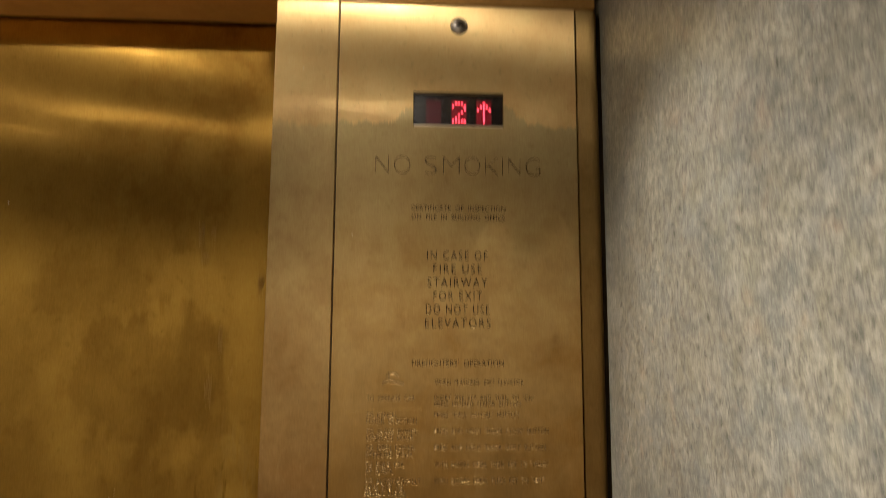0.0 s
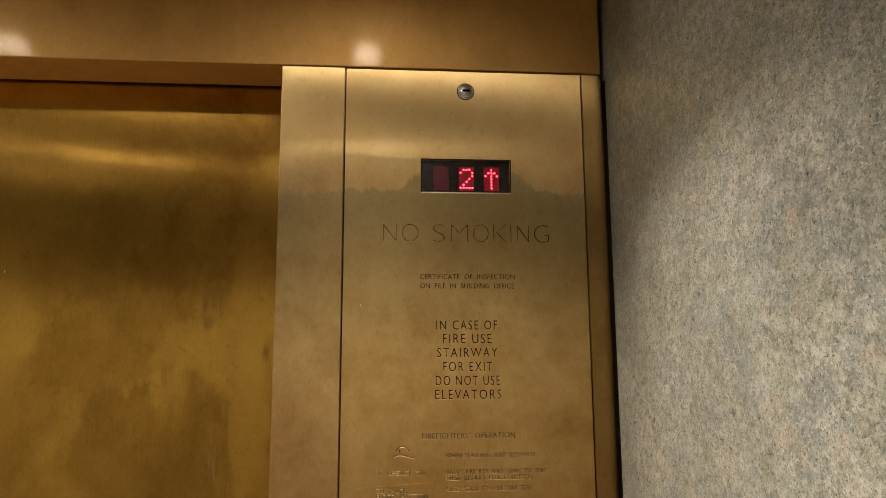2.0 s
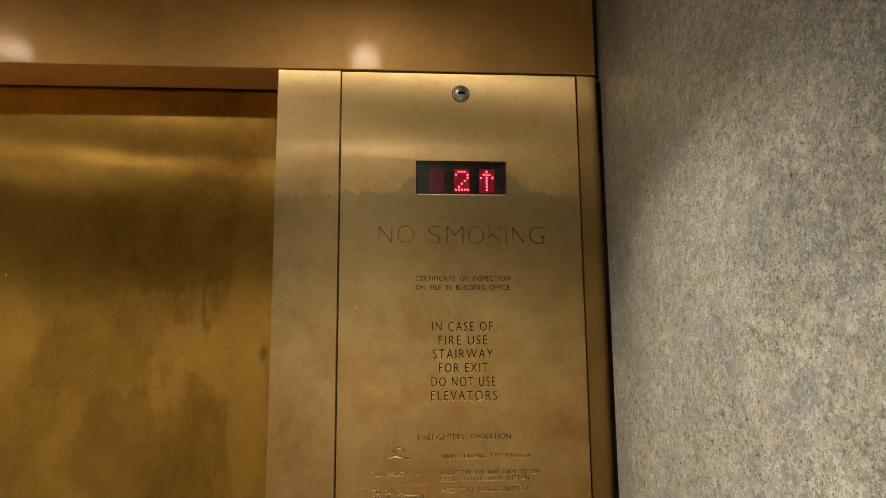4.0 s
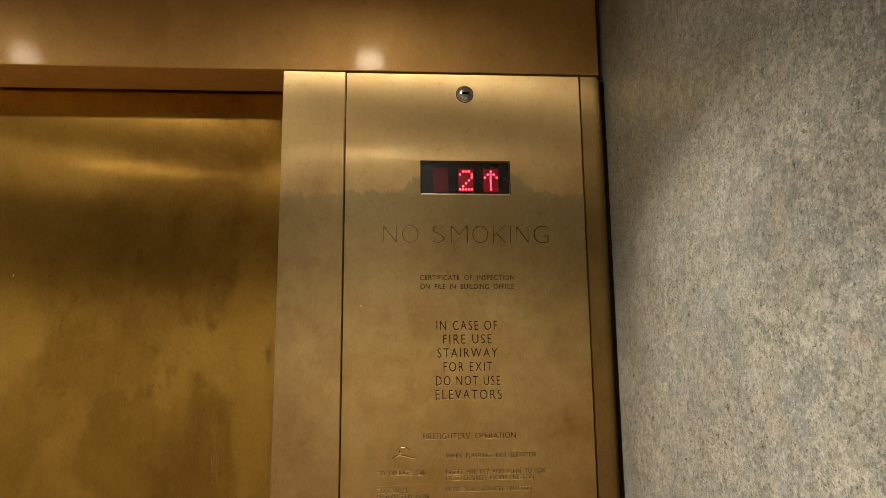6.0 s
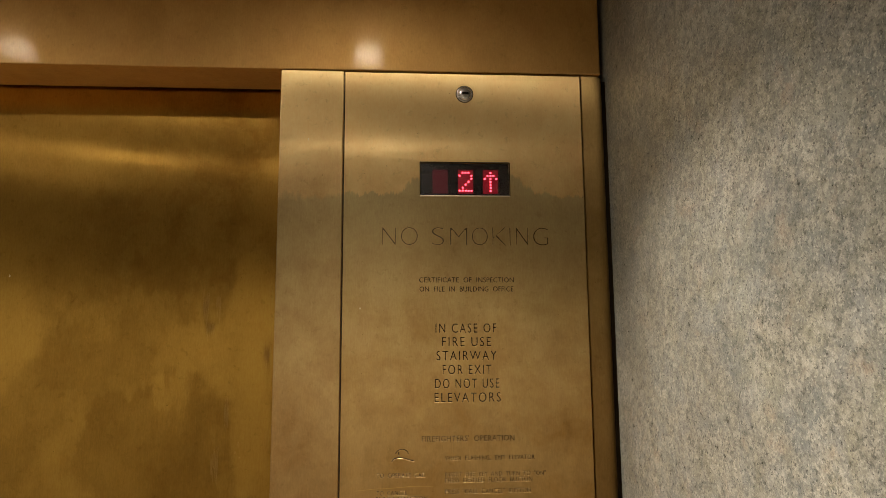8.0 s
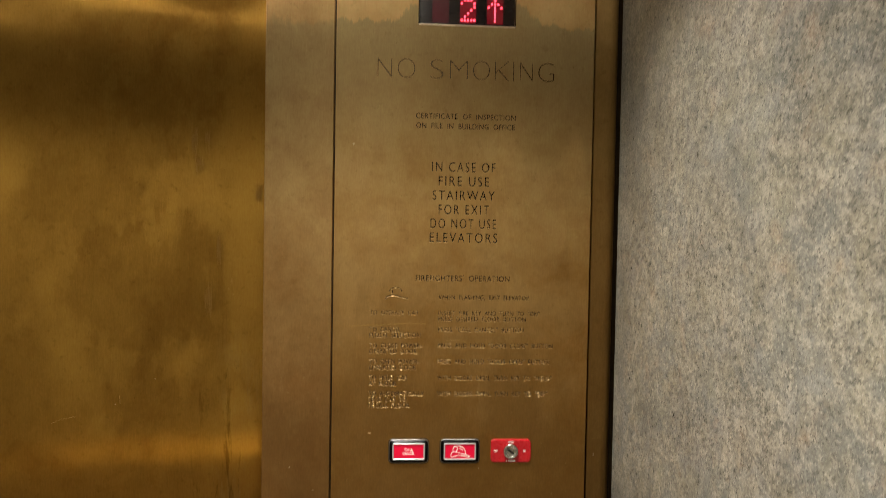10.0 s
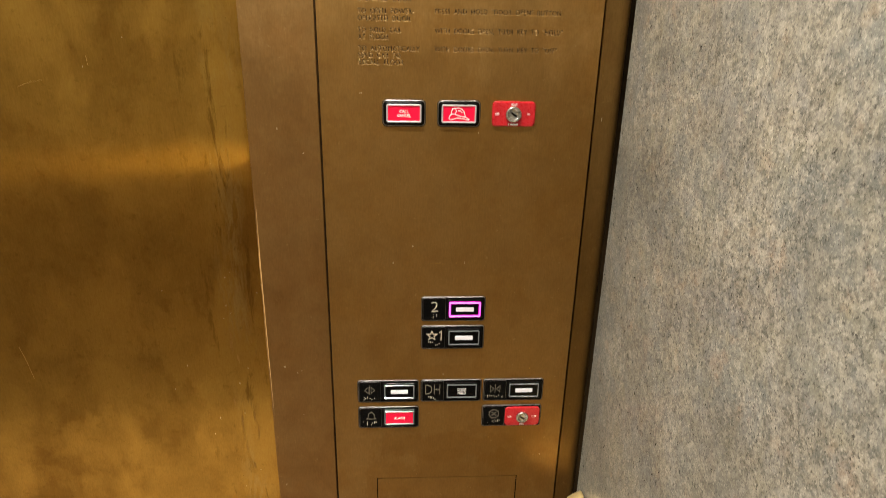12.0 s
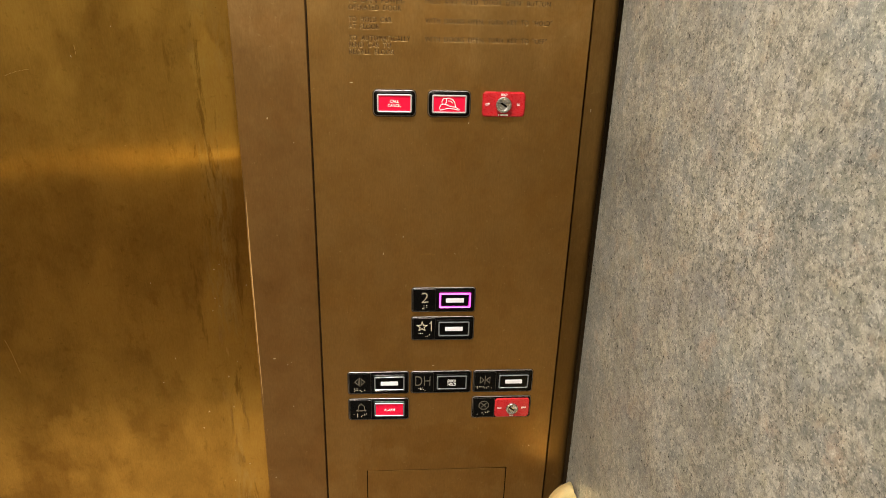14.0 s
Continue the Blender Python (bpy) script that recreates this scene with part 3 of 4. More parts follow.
for k in range(len(prof)):
    n = (k + 1) % len(prof)
    bm.faces.new((low[k], low[n], high[n], high[k]))
bm.faces.new(low[::-1])
bm.faces.new(high)
bmesh.ops.recalc_face_normals(bm, faces=bm.faces[:])
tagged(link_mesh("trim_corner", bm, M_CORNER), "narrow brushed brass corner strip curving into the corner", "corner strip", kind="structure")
# a dark filler added behind the gap, standing in for its shade
tagged(link_mesh("trim_corner_gap", box(0.3708, R + 0.03, 0.022, 0.082, 0.0, HEAD), M_DARK_BROWN), "dark filler for the shade between corner strip and side wall", "gap", kind="structure")
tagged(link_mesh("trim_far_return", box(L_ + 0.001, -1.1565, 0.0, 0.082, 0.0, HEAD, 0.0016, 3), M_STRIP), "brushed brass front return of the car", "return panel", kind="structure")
for x0, x1 in ((-1.25, -0.6225), (-0.6215, 0.02)):
    tagged(link_mesh("door_1" if x0 > -1 else "door_2", box(x0, x1, DOOR_Y, DOOR_Y + 0.03, 0.006, HEAD + 0.03, 0.001, 2), M_DOOR),
           "closed brushed brass elevator door with brown tarnish", "elevator door", kind="structure")


def blot(cx, cz, w, h, rng, front, n=13):
    """A ragged, downward-running stain, a hair proud of the metal: slivers of uneven length side by side."""
    bm = bmesh.new()
    for i in range(n):
        x = cx + w * ((i + 0.5) / n - 0.5) + rng.uniform(-0.02, 0.02) * w
        shift, long = rng.uniform(-0.16, 0.16) * h, h * rng.uniform(0.16, 0.50)
        top, low = cz + shift + long * 0.9, cz + shift - long * (1.1 if i % 3 else 0.6)
        rows = 9
        left, right = [], []
        for k in range(rows + 1):
            f = k / rows
            half = w / n * (0.50 + rng.uniform(-0.28, 0.22)) * min(1.0, 3.0 * min(f, 1.0 - f) + 0.12)
            z = top + (low - top) * f
            left.append(bm.verts.new((x - half, front - 0.00002 * (i % 2), z)))
            right.append(bm.verts.new((x + half, front - 0.00002 * (i % 2), z)))
        for k in range(rows):
            bm.faces.new((left[k], left[k + 1], right[k + 1], right[k]))
    return bm


def nick(x, z, w, h, front):
    """A tiny dent or fleck, a hair proud."""
    return slab(x - w / 2, x + w / 2, z - h / 2, z + h / 2, front + 0.0003, front - 0.0002, min(w, h) * 0.45, 0.0001)


rng = random.Random(11)
M_STAIN = brushed_brass("stained_brass", (0.46, 0.27, 0.070), (0.36, 0.205, 0.050), seed=3.3, blotch=9, rough=0.38, anis=1.0, haze=0.1)
M_RUBBED = brushed_brass("rubbed_brass", (0.66, 0.45, 0.14), (0.56, 0.36, 0.10), seed=8.1, blotch=9, rough=0.36, anis=1.0, haze=0.1)
M_NICK = plain("pale_nick", (0.86, 0.72, 0.44), 0.35, metal=1.0, grain=0.05)
M_ARRIS = plain("arris_highlight", (0.52, 0.30, 0.105), 0.5, metal=0.2, grain=0.06)
door = bpy.data.objects["door_1"]
for cx, cz, w, h in ((-0.1115, 1.735, 0.0090, 0.046), (-0.2000, 1.806, 0.0085, 0.050), (-0.1825, 1.808, 0.0070, 0.040), (-0.1930, 1.775, 0.0120, 0.030), (-0.1660, 1.655, 0.0060, 0.050), (-0.1800, 1.585, 0.0100, 0.060), (-0.1480, 1.612, 0.0030, 0.012)):
    part("stain", blot(cx, cz, w, h, rng, DOOR_Y - 0.0003), M_STAIN, door, "dark brown tarnish run")
for cx, cz, w, h in ((-0.1590, 1.035, 0.0050, 0.050), (-0.1510, 1.005, 0.0036, 0.034), (-0.1550, 0.890, 0.0034, 0.060), (-0.1345, 0.900, 0.0026, 0.036), (-0.1310, 0.872, 0.0022, 0.040), (-0.1640, 0.925, 0.0028, 0.030), (-0.1515, 0.842, 0.0024, 0.030), (-0.1430, 0.800, 0.0030, 0.020), (-0.1430, 0.722, 0.0050, 0.030), (-0.1290, 0.716, 0.0060, 0.034)):
    part("stain", blot(cx, cz, w, h, rng, DOOR_Y - 0.0003, 3), M_STAIN, door, "thin dark tarnish run")
for x, z, w, h in ((-0.153, 0.961, 0.0016, 0.0018), (-0.138, 0.988, 0.0014, 0.0014), (-0.189, 0.897, 0.0013, 0.0024), (-0.134, 0.793, 0.0016, 0.0014), (-0.199, 0.722, 0.0024, 0.0011), (-0.114, 1.117, 0.0013, 0.0015), (-0.158, 1.142, 0.0016, 0.0012), (-0.150, 1.150, 0.0012, 0.0010), (-0.161, 1.096, 0.0012, 0.0016), (-0.166, 1.075, 0.0014, 0.0012), (-0.155, 1.083, 0.0010, 0.0012), (-0.252, 1.475, 0.0010, 0.0010), (-0.306, 1.438, 0.0008, 0.0022), (-0.250, 1.121, 0.0011, 0.0011), (-0.229, 0.994, 0.0010, 0.0022), (-0.252, 0.952, 0.0016, 0.0010), (-0.150, 0.905, 0.0010, 0.0018), (-0.107, 1.130, 0.0011, 0.0013), (-0.200, 0.866, 0.0016, 0.0010), (-0.476, 1.850, 0.0016, 0.0036), (-0.160, 0.760, 0.0012, 0.0012)):
    part("nick", nick(x, z, w, h, DOOR_Y), M_NICK, door, "pale fleck")
for x, z, w, h in ((-0.144, 1.125, 0.0024, 0.0040), (-0.129, 1.034, 0.0012, 0.0030), (-0.256, 1.323, 0.0016, 0.0016), (-0.196, 1.318, 0.0014, 0.0014), (-0.160, 1.312, 0.0014, 0.0016), (-0.152, 1.601, 0.0016, 0.0036), (-0.146, 1.594, 0.0014, 0.0026)):
    part("pit", nick(x, z, w, h, DOOR_Y), M_STAIN, door, "dark pit")
for pts in (((-0.392, 1.412), (-0.376, 1.418), (-0.360, 1.421)), ((-0.470, 1.030), (-0.464, 1.005), (-0.459, 0.974)), ((-0.300, 1.452), (-0.2995, 1.440))):
    part("scratch", stroke(pts, 0.00035, DOOR_Y, DOOR_Y - 0.0004), M_RUBBED, door, "bright scratch")

# ---- downlights ----
for x, y in LAMPS:
    lamp = thing("downlight", "round recessed ceiling downlight with metal trim", "ceiling light", "ceiling downlights")
    prof = [(CAN_R - 0.001, T + CAN_D + 0.012), (CAN_R - 0.001, T - 0.001), (CAN_R + 0.003, T - 0.004), (CAN_R + 0.014, T - 0.003), (CAN_R + 0.016, T)]
    bm = bmesh.new()
    rings = [[bm.verts.new((x + r * math.cos(a), y + r * math.sin(a), z)) for a in (2 * math.pi * i / 40 for i in range(40))] for r, z in prof]
    for a, b in zip(rings, rings[1:]):
        for i in range(40):
            bm.faces.new((a[i], b[i], b[(i + 1) % 40], a[(i + 1) % 40]))
    part("trim_ring", bm, M_TRIM, lamp, smooth=True)
    bm = bmesh.new()
    bmesh.ops.create_circle(bm, cap_ends=True, radius=CAN_R - 0.001, segments=40, matrix=Matrix.Translation((x, y, T + CAN_D + 0.010)) @ Matrix.Rotation(math.pi, 4, "X"))
    part("lens", bm, M_LAMP, lamp, "glowing warm white lens")
    data = bpy.data.lights.new("downlight_beam", "SPOT")
    data.energy, data.color, data.spot_size, data.spot_blend, data.shadow_soft_size = LAMP_WATTS, LAMP_COLOUR, radians(101), 1.0, 0.028
    beam = new("downlight_beam", data)
    beam.matrix_world = pose(x, y, T + CAN_D)

# ---- control panel ----
PX0, PX1, PZ0, PZ1 = 0.0011, 0.3345, 0.100, HEAD - 0.0015
panel = thing("control_panel", "tarnished brushed brass elevator control panel with engraved lettering", "control panel")

SMALL, TALL = (0.00018, 1.06), (0.00017, 1.26)   # stroke widened by this much a side, letter spacing
TEXTS = [
    ("CERTIFICATE  OF  INSPECTION", 0.1040, 0.2330, 1.8318, 1.8386, SMALL),
    ("ON  FILE  IN  BUILDING  OFFICE", 0.1045, 0.2322, 1.8194, 1.8262, SMALL),
    ("IN CASE OF", 0.1258, 0.2080, 1.7640, 1.7763, TALL),
    ("FIRE USE", 0.1345, 0.2002, 1.7458, 1.7581, TALL),
    ("STAIRWAY", 0.1268, 0.2078, 1.7275, 1.7398, TALL),
    ("FOR EXIT", 0.1350, 0.2005, 1.7092, 1.7215, TALL),
    ("DO NOT USE", 0.1248, 0.2105, 1.6910, 1.7033, TALL),
    ("ELEVATORS", 0.1240, 0.2122, 1.6728, 1.6851, TALL),
    ("FIREFIGHTERS'  OPERATION", 0.1070, 0.2292, 1.6226, 1.6298, SMALL),
    ("WHEN  FLASHING,  EXIT  ELEVATOR", 0.1372, 0.2558, 1.5986, 1.6043, SMALL),
    ("TO  OPERATE  CAR", 0.0484, 0.1112, 1.5780, 1.5837, SMALL),
    ("INSERT  FIRE  KEY  AND  TURN  TO  \"ON\"", 0.1372, 0.2698, 1.5780, 1.5837, SMALL),
    ("PRESS  DESIRED  FLOOR  BUTTON", 0.1372, 0.2518, 1.5705, 1.5762, SMALL),
    ("TO  CANCEL", 0.0484, 0.0882, 1.5562, 1.5619, SMALL),
    ("FLOOR  SELECTION", 0.0484, 0.1142, 1.5488, 1.5545, SMALL),
    ("PRESS  \"CALL  CANCEL\"  BUTTON", 0.1372, 0.2490, 1.5566, 1.5623, SMALL),
    ("TO  CLOSE  POWER-", 0.0484, 0.1162, 1.5352, 1.5409, SMALL),
    ("OPERATED  DOOR", 0.0484, 0.1100, 1.5276, 1.5333, SMALL),
    ("PRESS  AND  HOLD  \"DOOR  CLOSE\"  BUTTON", 0.1372, 0.2880, 1.5358, 1.5415, SMALL),
    ("TO  OPEN  POWER-", 0.0484, 0.1130, 1.5144, 1.5201, SMALL),
    ("OPERATED  DOOR", 0.0484, 0.1092, 1.5064, 1.5121, SMALL),
    ("PRESS  AND  HOLD  \"DOOR  OPEN\"  BUTTON", 0.1372, 0.2838, 1.5149, 1.5206, SMALL),
    ("TO  HOLD  CAR", 0.0484, 0.0980, 1.4934, 1.4991, SMALL),
    ("AT  FLOOR", 0.0484, 0.0838, 1.4856, 1.4913, SMALL),
    ("WITH  DOORS  OPEN,  TURN  KEY  TO  \"HOLD\"", 0.1372, 0.2874, 1.4934, 1.4991, SMALL),
    ("TO  AUTOMATICALLY", 0.0484, 0.1200, 1.4726, 1.4783, SMALL),
    ("SEND  CAR  TO", 0.0484, 0.0974, 1.4650, 1.4707, SMALL),
    ("RECALL  FLOOR", 0.0484, 0.1014, 1.4572, 1.4629, SMALL),
    ("WITH  DOORS  OPEN,  TURN  KEY  TO  \"OFF\"", 0.1372, 0.2822, 1.4728, 1.4785, SMALL),
]


def helmet(x0, z0, w, h):
    """Outlines of an engraved helmet: a brim and the line of its crown."""
    def at(u, v):
        return (x0 + u * w, z0 + v * h)
    top = [(0.0, 0.10), (0.12, 0.32), (0.30, 0.40), (0.55, 0.36), (0.80, 0.22), (1.0, 0.16)]
    low = [(1.0, 0.06), (0.80, 0.12), (0.55, 0.26), (0.30, 0.30), (0.13, 0.20), (0.03, 0.03)]
    brim = [at(u, v) for u, v in top + low]
    outer = [(0.16 + 0.62 * (1 - math.cos(a)) / 2, 0.46 + 0.54 * math.sin(a) ** 0.8) for a in (math.pi * i / 12 for i in range(1, 12))]
    inner = [(0.205 + 0.53 * (1 - math.cos(a)) / 2, 0.46 + 0.47 * math.sin(a) ** 0.8) for a in (math.pi * i / 12 for i in range(1, 12))]
    crown = [at(u, v) for u, v in outer + inner[::-1]]
    badge = [at(u, v) for u, v in ((0.30, 0.50), (0.36, 0.50), (0.36, 0.78), (0.30, 0.78))]
    out = []
    for l in (brim, crown, badge):
        area = sum(a[0] * b[1] - b[0] * a[1] for a, b in zip(l, l[1:] + l[:1]))
        out.append(l if area > 0 else l[::-1])
    return out


grooves = []
for body, x0, x1, z0, z1, (weight, spacing) in TEXTS:
    lines = [offset_loop(l, -weight) for l in fitted_text(body, x0, x1, z0, z1, 0.0, 3, spacing)]
    grooves.append((z0 - 0.0016, z1 + 0.0006, lines))
    line = part("engraved_line", groove(lines, ch=0.00013, low=0.00013, depth=0.00028) if z1 - z0 < 0.01 else groove(lines, ch=0.00022, low=0.00020, depth=0.00042), M_GROOVE_SIDE, panel, "engraved words " + " ".join(body.split()))
    line.data.materials.append(M_GROOVE)
# the large notice, spaced letter by letter, with a thin stroke
lines = []
for letter, x0, x1 in (("N", 0.0530, 0.0732), ("O", 0.0785, 0.1030), ("S", 0.1205, 0.1392), ("M", 0.1455, 0.1710), ("O", 0.1755, 0.1992), ("I", 0.2284, 0.2300), ("N", 0.2368, 0.2552), ("G", 0.2605, 0.2832)):
    shape = fitted_text(letter, x0, x1, 1.8824, 1.9080, -0.004, 9)
    lines += [offset_loop(l, 0.0007) for l in shape] if letter != "I" else shape
kx, kw, kz, kh, q = 0.2046, 0.0194, 1.8824, 0.0256, 0.0015
lines.append([(kx, kz), (kx + q, kz), (kx + q, kz + kh * 0.36), (kx + q + 0.0032, kz + kh * 0.50), (kx + kw - 0.0022, kz), (kx + kw, kz), (kx + q + 0.0046, kz + kh * 0.57),
              (kx + kw - 0.0004, kz + kh), (kx + kw - 0.0028, kz + kh), (kx + q, kz + kh * 0.44), (kx + q, kz + kh), (kx, kz + kh)])
grooves.append((1.8810, 1.9094, lines))
line = part("engraved_line", groove(lines, ch=0.00022, low=0.00014, depth=0.00040), M_GROOVE_SIDE, panel, "engraved words NO SMOKING in large letters")
line.data.materials.append(M_GROOVE_PALE)
lines = helmet(0.0672, 1.5972, 0.0300, 0.0170)
grooves.append((1.5965, 1.6150, lines))
line = part("engraved_helmet", groove(lines), M_GROOVE_SIDE, panel, "engraved fire helmet outline")
line.data.materials.append(M_GROOVE)
HATCH = (0.0600, 0.2740, 0.500, 0.8450)
WINDOW = (0.1060, 0.2300, 1.9520, 1.9990)
E_ = 0.0006
bm = bmesh.new()
# the plate is filled band by band, parted between the lines of lettering
cuts, reach = [], 0.0
for z0, z1, _ in sorted(grooves, key=lambda g: g[0]) + [(WINDOW[2] - 0.004, WINDOW[3], ())]:
    if z0 > reach:
        cuts.append((max(reach, z0 - 0.006) + z0) / 2)
    reach = max(reach, z1)
edges = [PZ0 + E_, 0.900] + cuts + [PZ1 - E_]
for z0, z1 in zip(edges, edges[1:]):
    loops = [l for za, zb, ls in grooves if z0 < (za + zb) / 2 < z1 for l in ls]
    if z0 < HATCH[3] < z1:
        loops.append([(HATCH[0], HATCH[2]), (HATCH[1], HATCH[2]), (HATCH[1], HATCH[3]), (HATCH[0], HATCH[3])])
    if z0 < WINDOW[2] < z1:
        loops.append([(WINDOW[0], WINDOW[2]), (WINDOW[1], WINDOW[2]), (WINDOW[1], WINDOW[3]), (WINDOW[0], WINDOW[3])])
    fill_faces(bm, loops, 0.0, [(PX0 + E_, z0), (PX1 - E_, z0), (PX1 - E_, z1), (PX0 + E_, z1)])
outer = [(PX0, PZ0), (PX1, PZ0), (PX1, PZ1), (PX0, PZ1)]
inner = [(PX0 + E_, PZ0 + E_), (PX1 - E_, PZ0 + E_), (PX1 - E_, PZ1 - E_), (PX0 + E_, PZ1 - E_)]
loft([(outer, 0.012), (outer, E_), (inner, 0.0)], cap=False, bm=bm)
w = [(WINDOW[i], WINDOW[j]) for i, j in ((0, 2), (1, 2), (1, 3), (0, 3))]
loft([(w[::-1], 0.0005), (w[::-1], 0.012)], cap=False, bm=bm)
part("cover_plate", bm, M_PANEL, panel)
bm = bmesh.new()
for z0, z1 in ((PZ0, HATCH[2] - 0.002), (HATCH[3] + 0.002, WINDOW[2] - 0.001), (WINDOW[3] + 0.001, PZ1)):
    box(PX0 + 0.001, PX1 - 0.001, 0.0012, 0.010, z0 + 0.001, z1 - 0.001, bm=bm)
part("backing_plate", bm, M_GROOVE, panel, "dark plate behind the grooves")
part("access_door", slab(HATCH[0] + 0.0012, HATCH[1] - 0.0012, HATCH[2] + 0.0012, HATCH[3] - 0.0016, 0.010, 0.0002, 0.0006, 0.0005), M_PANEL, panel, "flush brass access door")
part("gap_filler", box(-0.004, 0.340, 0.014, 0.080, 0.05, HEAD + 0.02), M_DARK, panel, "dark gap behind the panel")

for pts in (((0.020, 1.5625), (0.045, 1.5645), (0.065, 1.5650), (0.095, 1.5672), (0.121, 1.5668)), ((0.146, 1.5438), (0.158, 1.5460), (0.167, 1.5455), (0.174, 1.5430))):
    part("scratch", stroke(pts, 0.00045, 0.0, -0.0002), M_RUBBED, panel, "fine bright scratch")
for x0, x1, z in ((0.1365, 0.1395, 1.2010), (0.1420, 0.1500, 1.2014), (0.1520, 0.1550, 1.2006), (0.1700, 0.1712, 1.2018)):
    part("scuff", stroke(((x0, z), (x1, z + 0.0003)), 0.0010, 0.0, -0.0002), M_STAIN, panel, "small dark scuff")

for x, z, w, h in ((0.087, 1.202, 0.0009, 0.0026), (0.113, 1.226, 0.0020, 0.0012), (0.025, 1.797, 0.0022, 0.0028), (0.306, 0.885, 0.0011, 0.0011), (0.182, 1.202, 0.0009, 0.0020), (0.157, 1.029, 0.0026, 0.0010), (0.246, 1.561, 0.0010, 0.0010), (0.050, 1.424, 0.0040, 0.0005), (0.193, 1.377, 0.0014, 0.0012)):
    part("nick", nick(x, z, w, h, 0.0), M_NICK, panel, "pale fleck")
for x, z, w, h in ((0.2265, 0.918, 0.0011, 0.0042), (0.2805, 1.037, 0.0022, 0.0022), (0.2900, 1.400, 0.0014, 0.0014), (0.120, 0.852, 0.0010, 0.0016)):
    part("pit", nick(x, z, w, h, 0.0), M_STAIN, panel, "dark pit")
jamb = bpy.data.objects["trim_jamb"]
for x, z, w, h in ((-0.052, 1.380, 0.0014, 0.0024), (-0.022, 1.350, 0.0020, 0.0008), (-0.065, 1.044, 0.0036, 0.0012), (-0.048, 1.034, 0.0014, 0.0012), (-0.042, 1.037, 0.0010, 0.0010), (-0.043, 0.964, 0.0012, 0.0012), (-0.076, 0.837, 0.0012, 0.0014), (-0.084, 0.787, 0.0013, 0.0012), (-0.048, 2.030, 0.0012, 0.0030)):
    part("nick", nick(x, z, w, h, 0.0), M_NICK, jamb, "pale fleck")
part("nick", nick(0.3465, 1.394, 0.0010, 0.0040, 0.004), M_NICK, bpy.data.objects["trim_corner"], "pale fleck")
# pale strip built along the jamb edge in place of its highlight
arris = [(JAMB - 0.0005 + 0.0026 * (1 - math.sin(a)), -0.0004 + 0.0026 * (1 - math.cos(a))) for a in (math.pi / 2 * k / 6 for k in range(7))]
bm = bmesh.new()
rows = [[bm.verts.new((x + sink, y + sink, z)) for x, y in arris] for z, sink in ((0.780, 0.0011), (0.930, 0.0005), (1.060, 0.0001), (1.200, 0.0), (1.290, 0.0004), (1.370, 0.0011))]
for low, high in zip(rows, rows[1:]):
    for k in range(6):
        bm.faces.new((low[k], low[k + 1], high[k + 1], high[k]))
part("edge_highlight", bm, M_ARRIS, jamb, "highlight on the jamb edge, built as a pale strip", smooth=True)

# cam lock at the top
lock = part("cam_lock", loft([(circle(0.1685, 2.0985, 0.0116), 0.001), (circle(0.1685, 2.0985, 0.0116), -0.0012), (circle(0.1685, 2.0985, 0.0107), -0.0022), (circle(0.1685, 2.0985, 0.0098), -0.0018)]), M_STEEL, panel, "steel cam lock", smooth=True)
part("lock_gap", loft([(circle(0.1685, 2.0985, 0.0125), 0.001), (circle(0.1685, 2.0985, 0.0125), -0.0004), (circle(0.1685, 2.0985, 0.0115), -0.0005)]), M_DARK, lock, "dark ring round the lock", smooth=True)
part("cylinder", loft([(circle(0.1685, 2.0985, 0.0094), -0.001), (circle(0.1685, 2.0985, 0.0092), -0.0030), (circle(0.1685, 2.0985, 0.0076), -0.0042), (circle(0.1685, 2.0985, 0.0044), -0.0048)]), M_STEEL, lock, smooth=True)
part("keyway", slab(0.1636, 0.1740, 2.0968, 2.1002, -0.004, -0.0052, 0.0012, 0.0002), M_BLACK, lock, "dark key slot")

# position indicator
# dark rim and bright strip put in for the window's shaded and lit edges
part("window_edge_shade", rim(WINDOW[0] - 0.0010, WINDOW[1] + 0.0010, WINDOW[2] - 0.0010, WINDOW[3] + 0.0010, 0.0014, 0.0, -0.0005, 0.0010, 0.0005), M_GROOVE, panel, "thin dark line for the shade at the window edge")
part("window_edge_lit", box(WINDOW[0] - 0.0004, WINDOW[1] + 0.0004, -0.0012, 0.0048, WINDOW[2] - 0.0014, WINDOW[2] + 0.0004, 0.0004), M_LIT_EDGE, panel, "lower window edge, its lit look put into a bright strip")
ind = part("position_indicator", box(WINDOW[0], WINDOW[1], 0.0052, 0.0115, WINDOW[2], WINDOW[3]), M_BOARD, panel, "dark floor indicator showing 2 and an upward arrow")
for x0, mat in ((0.1230, M_LED_OFF), (0.1585, M_LED_ON), (0.1935, M_LED_ON)):
    part("led_matrix", slab(x0, x0 + 0.0212, 1.9562, 1.9900, 0.0055, 0.0044, 0.0003, 0.0002), mat, ind)
pane = bpy.data.materials.new("indicator_pane")
pane.use_nodes = True
tree = pane.node_tree
veil = node(tree, "ShaderNodeBsdfGlossy", Roughness=0.16)
both = tree.nodes.new("ShaderNodeMixShader")
both.inputs[0].default_value = 0.07
tree.links.new(tree.nodes.new("ShaderNodeBsdfTransparent").outputs[0], both.inputs[1])
tree.links.new(veil.outputs[0], both.inputs[2])
tree.links.new(both.outputs[0], next(n for n in tree.nodes if n.bl_idname == "ShaderNodeOutputMaterial").inputs["Surface"])
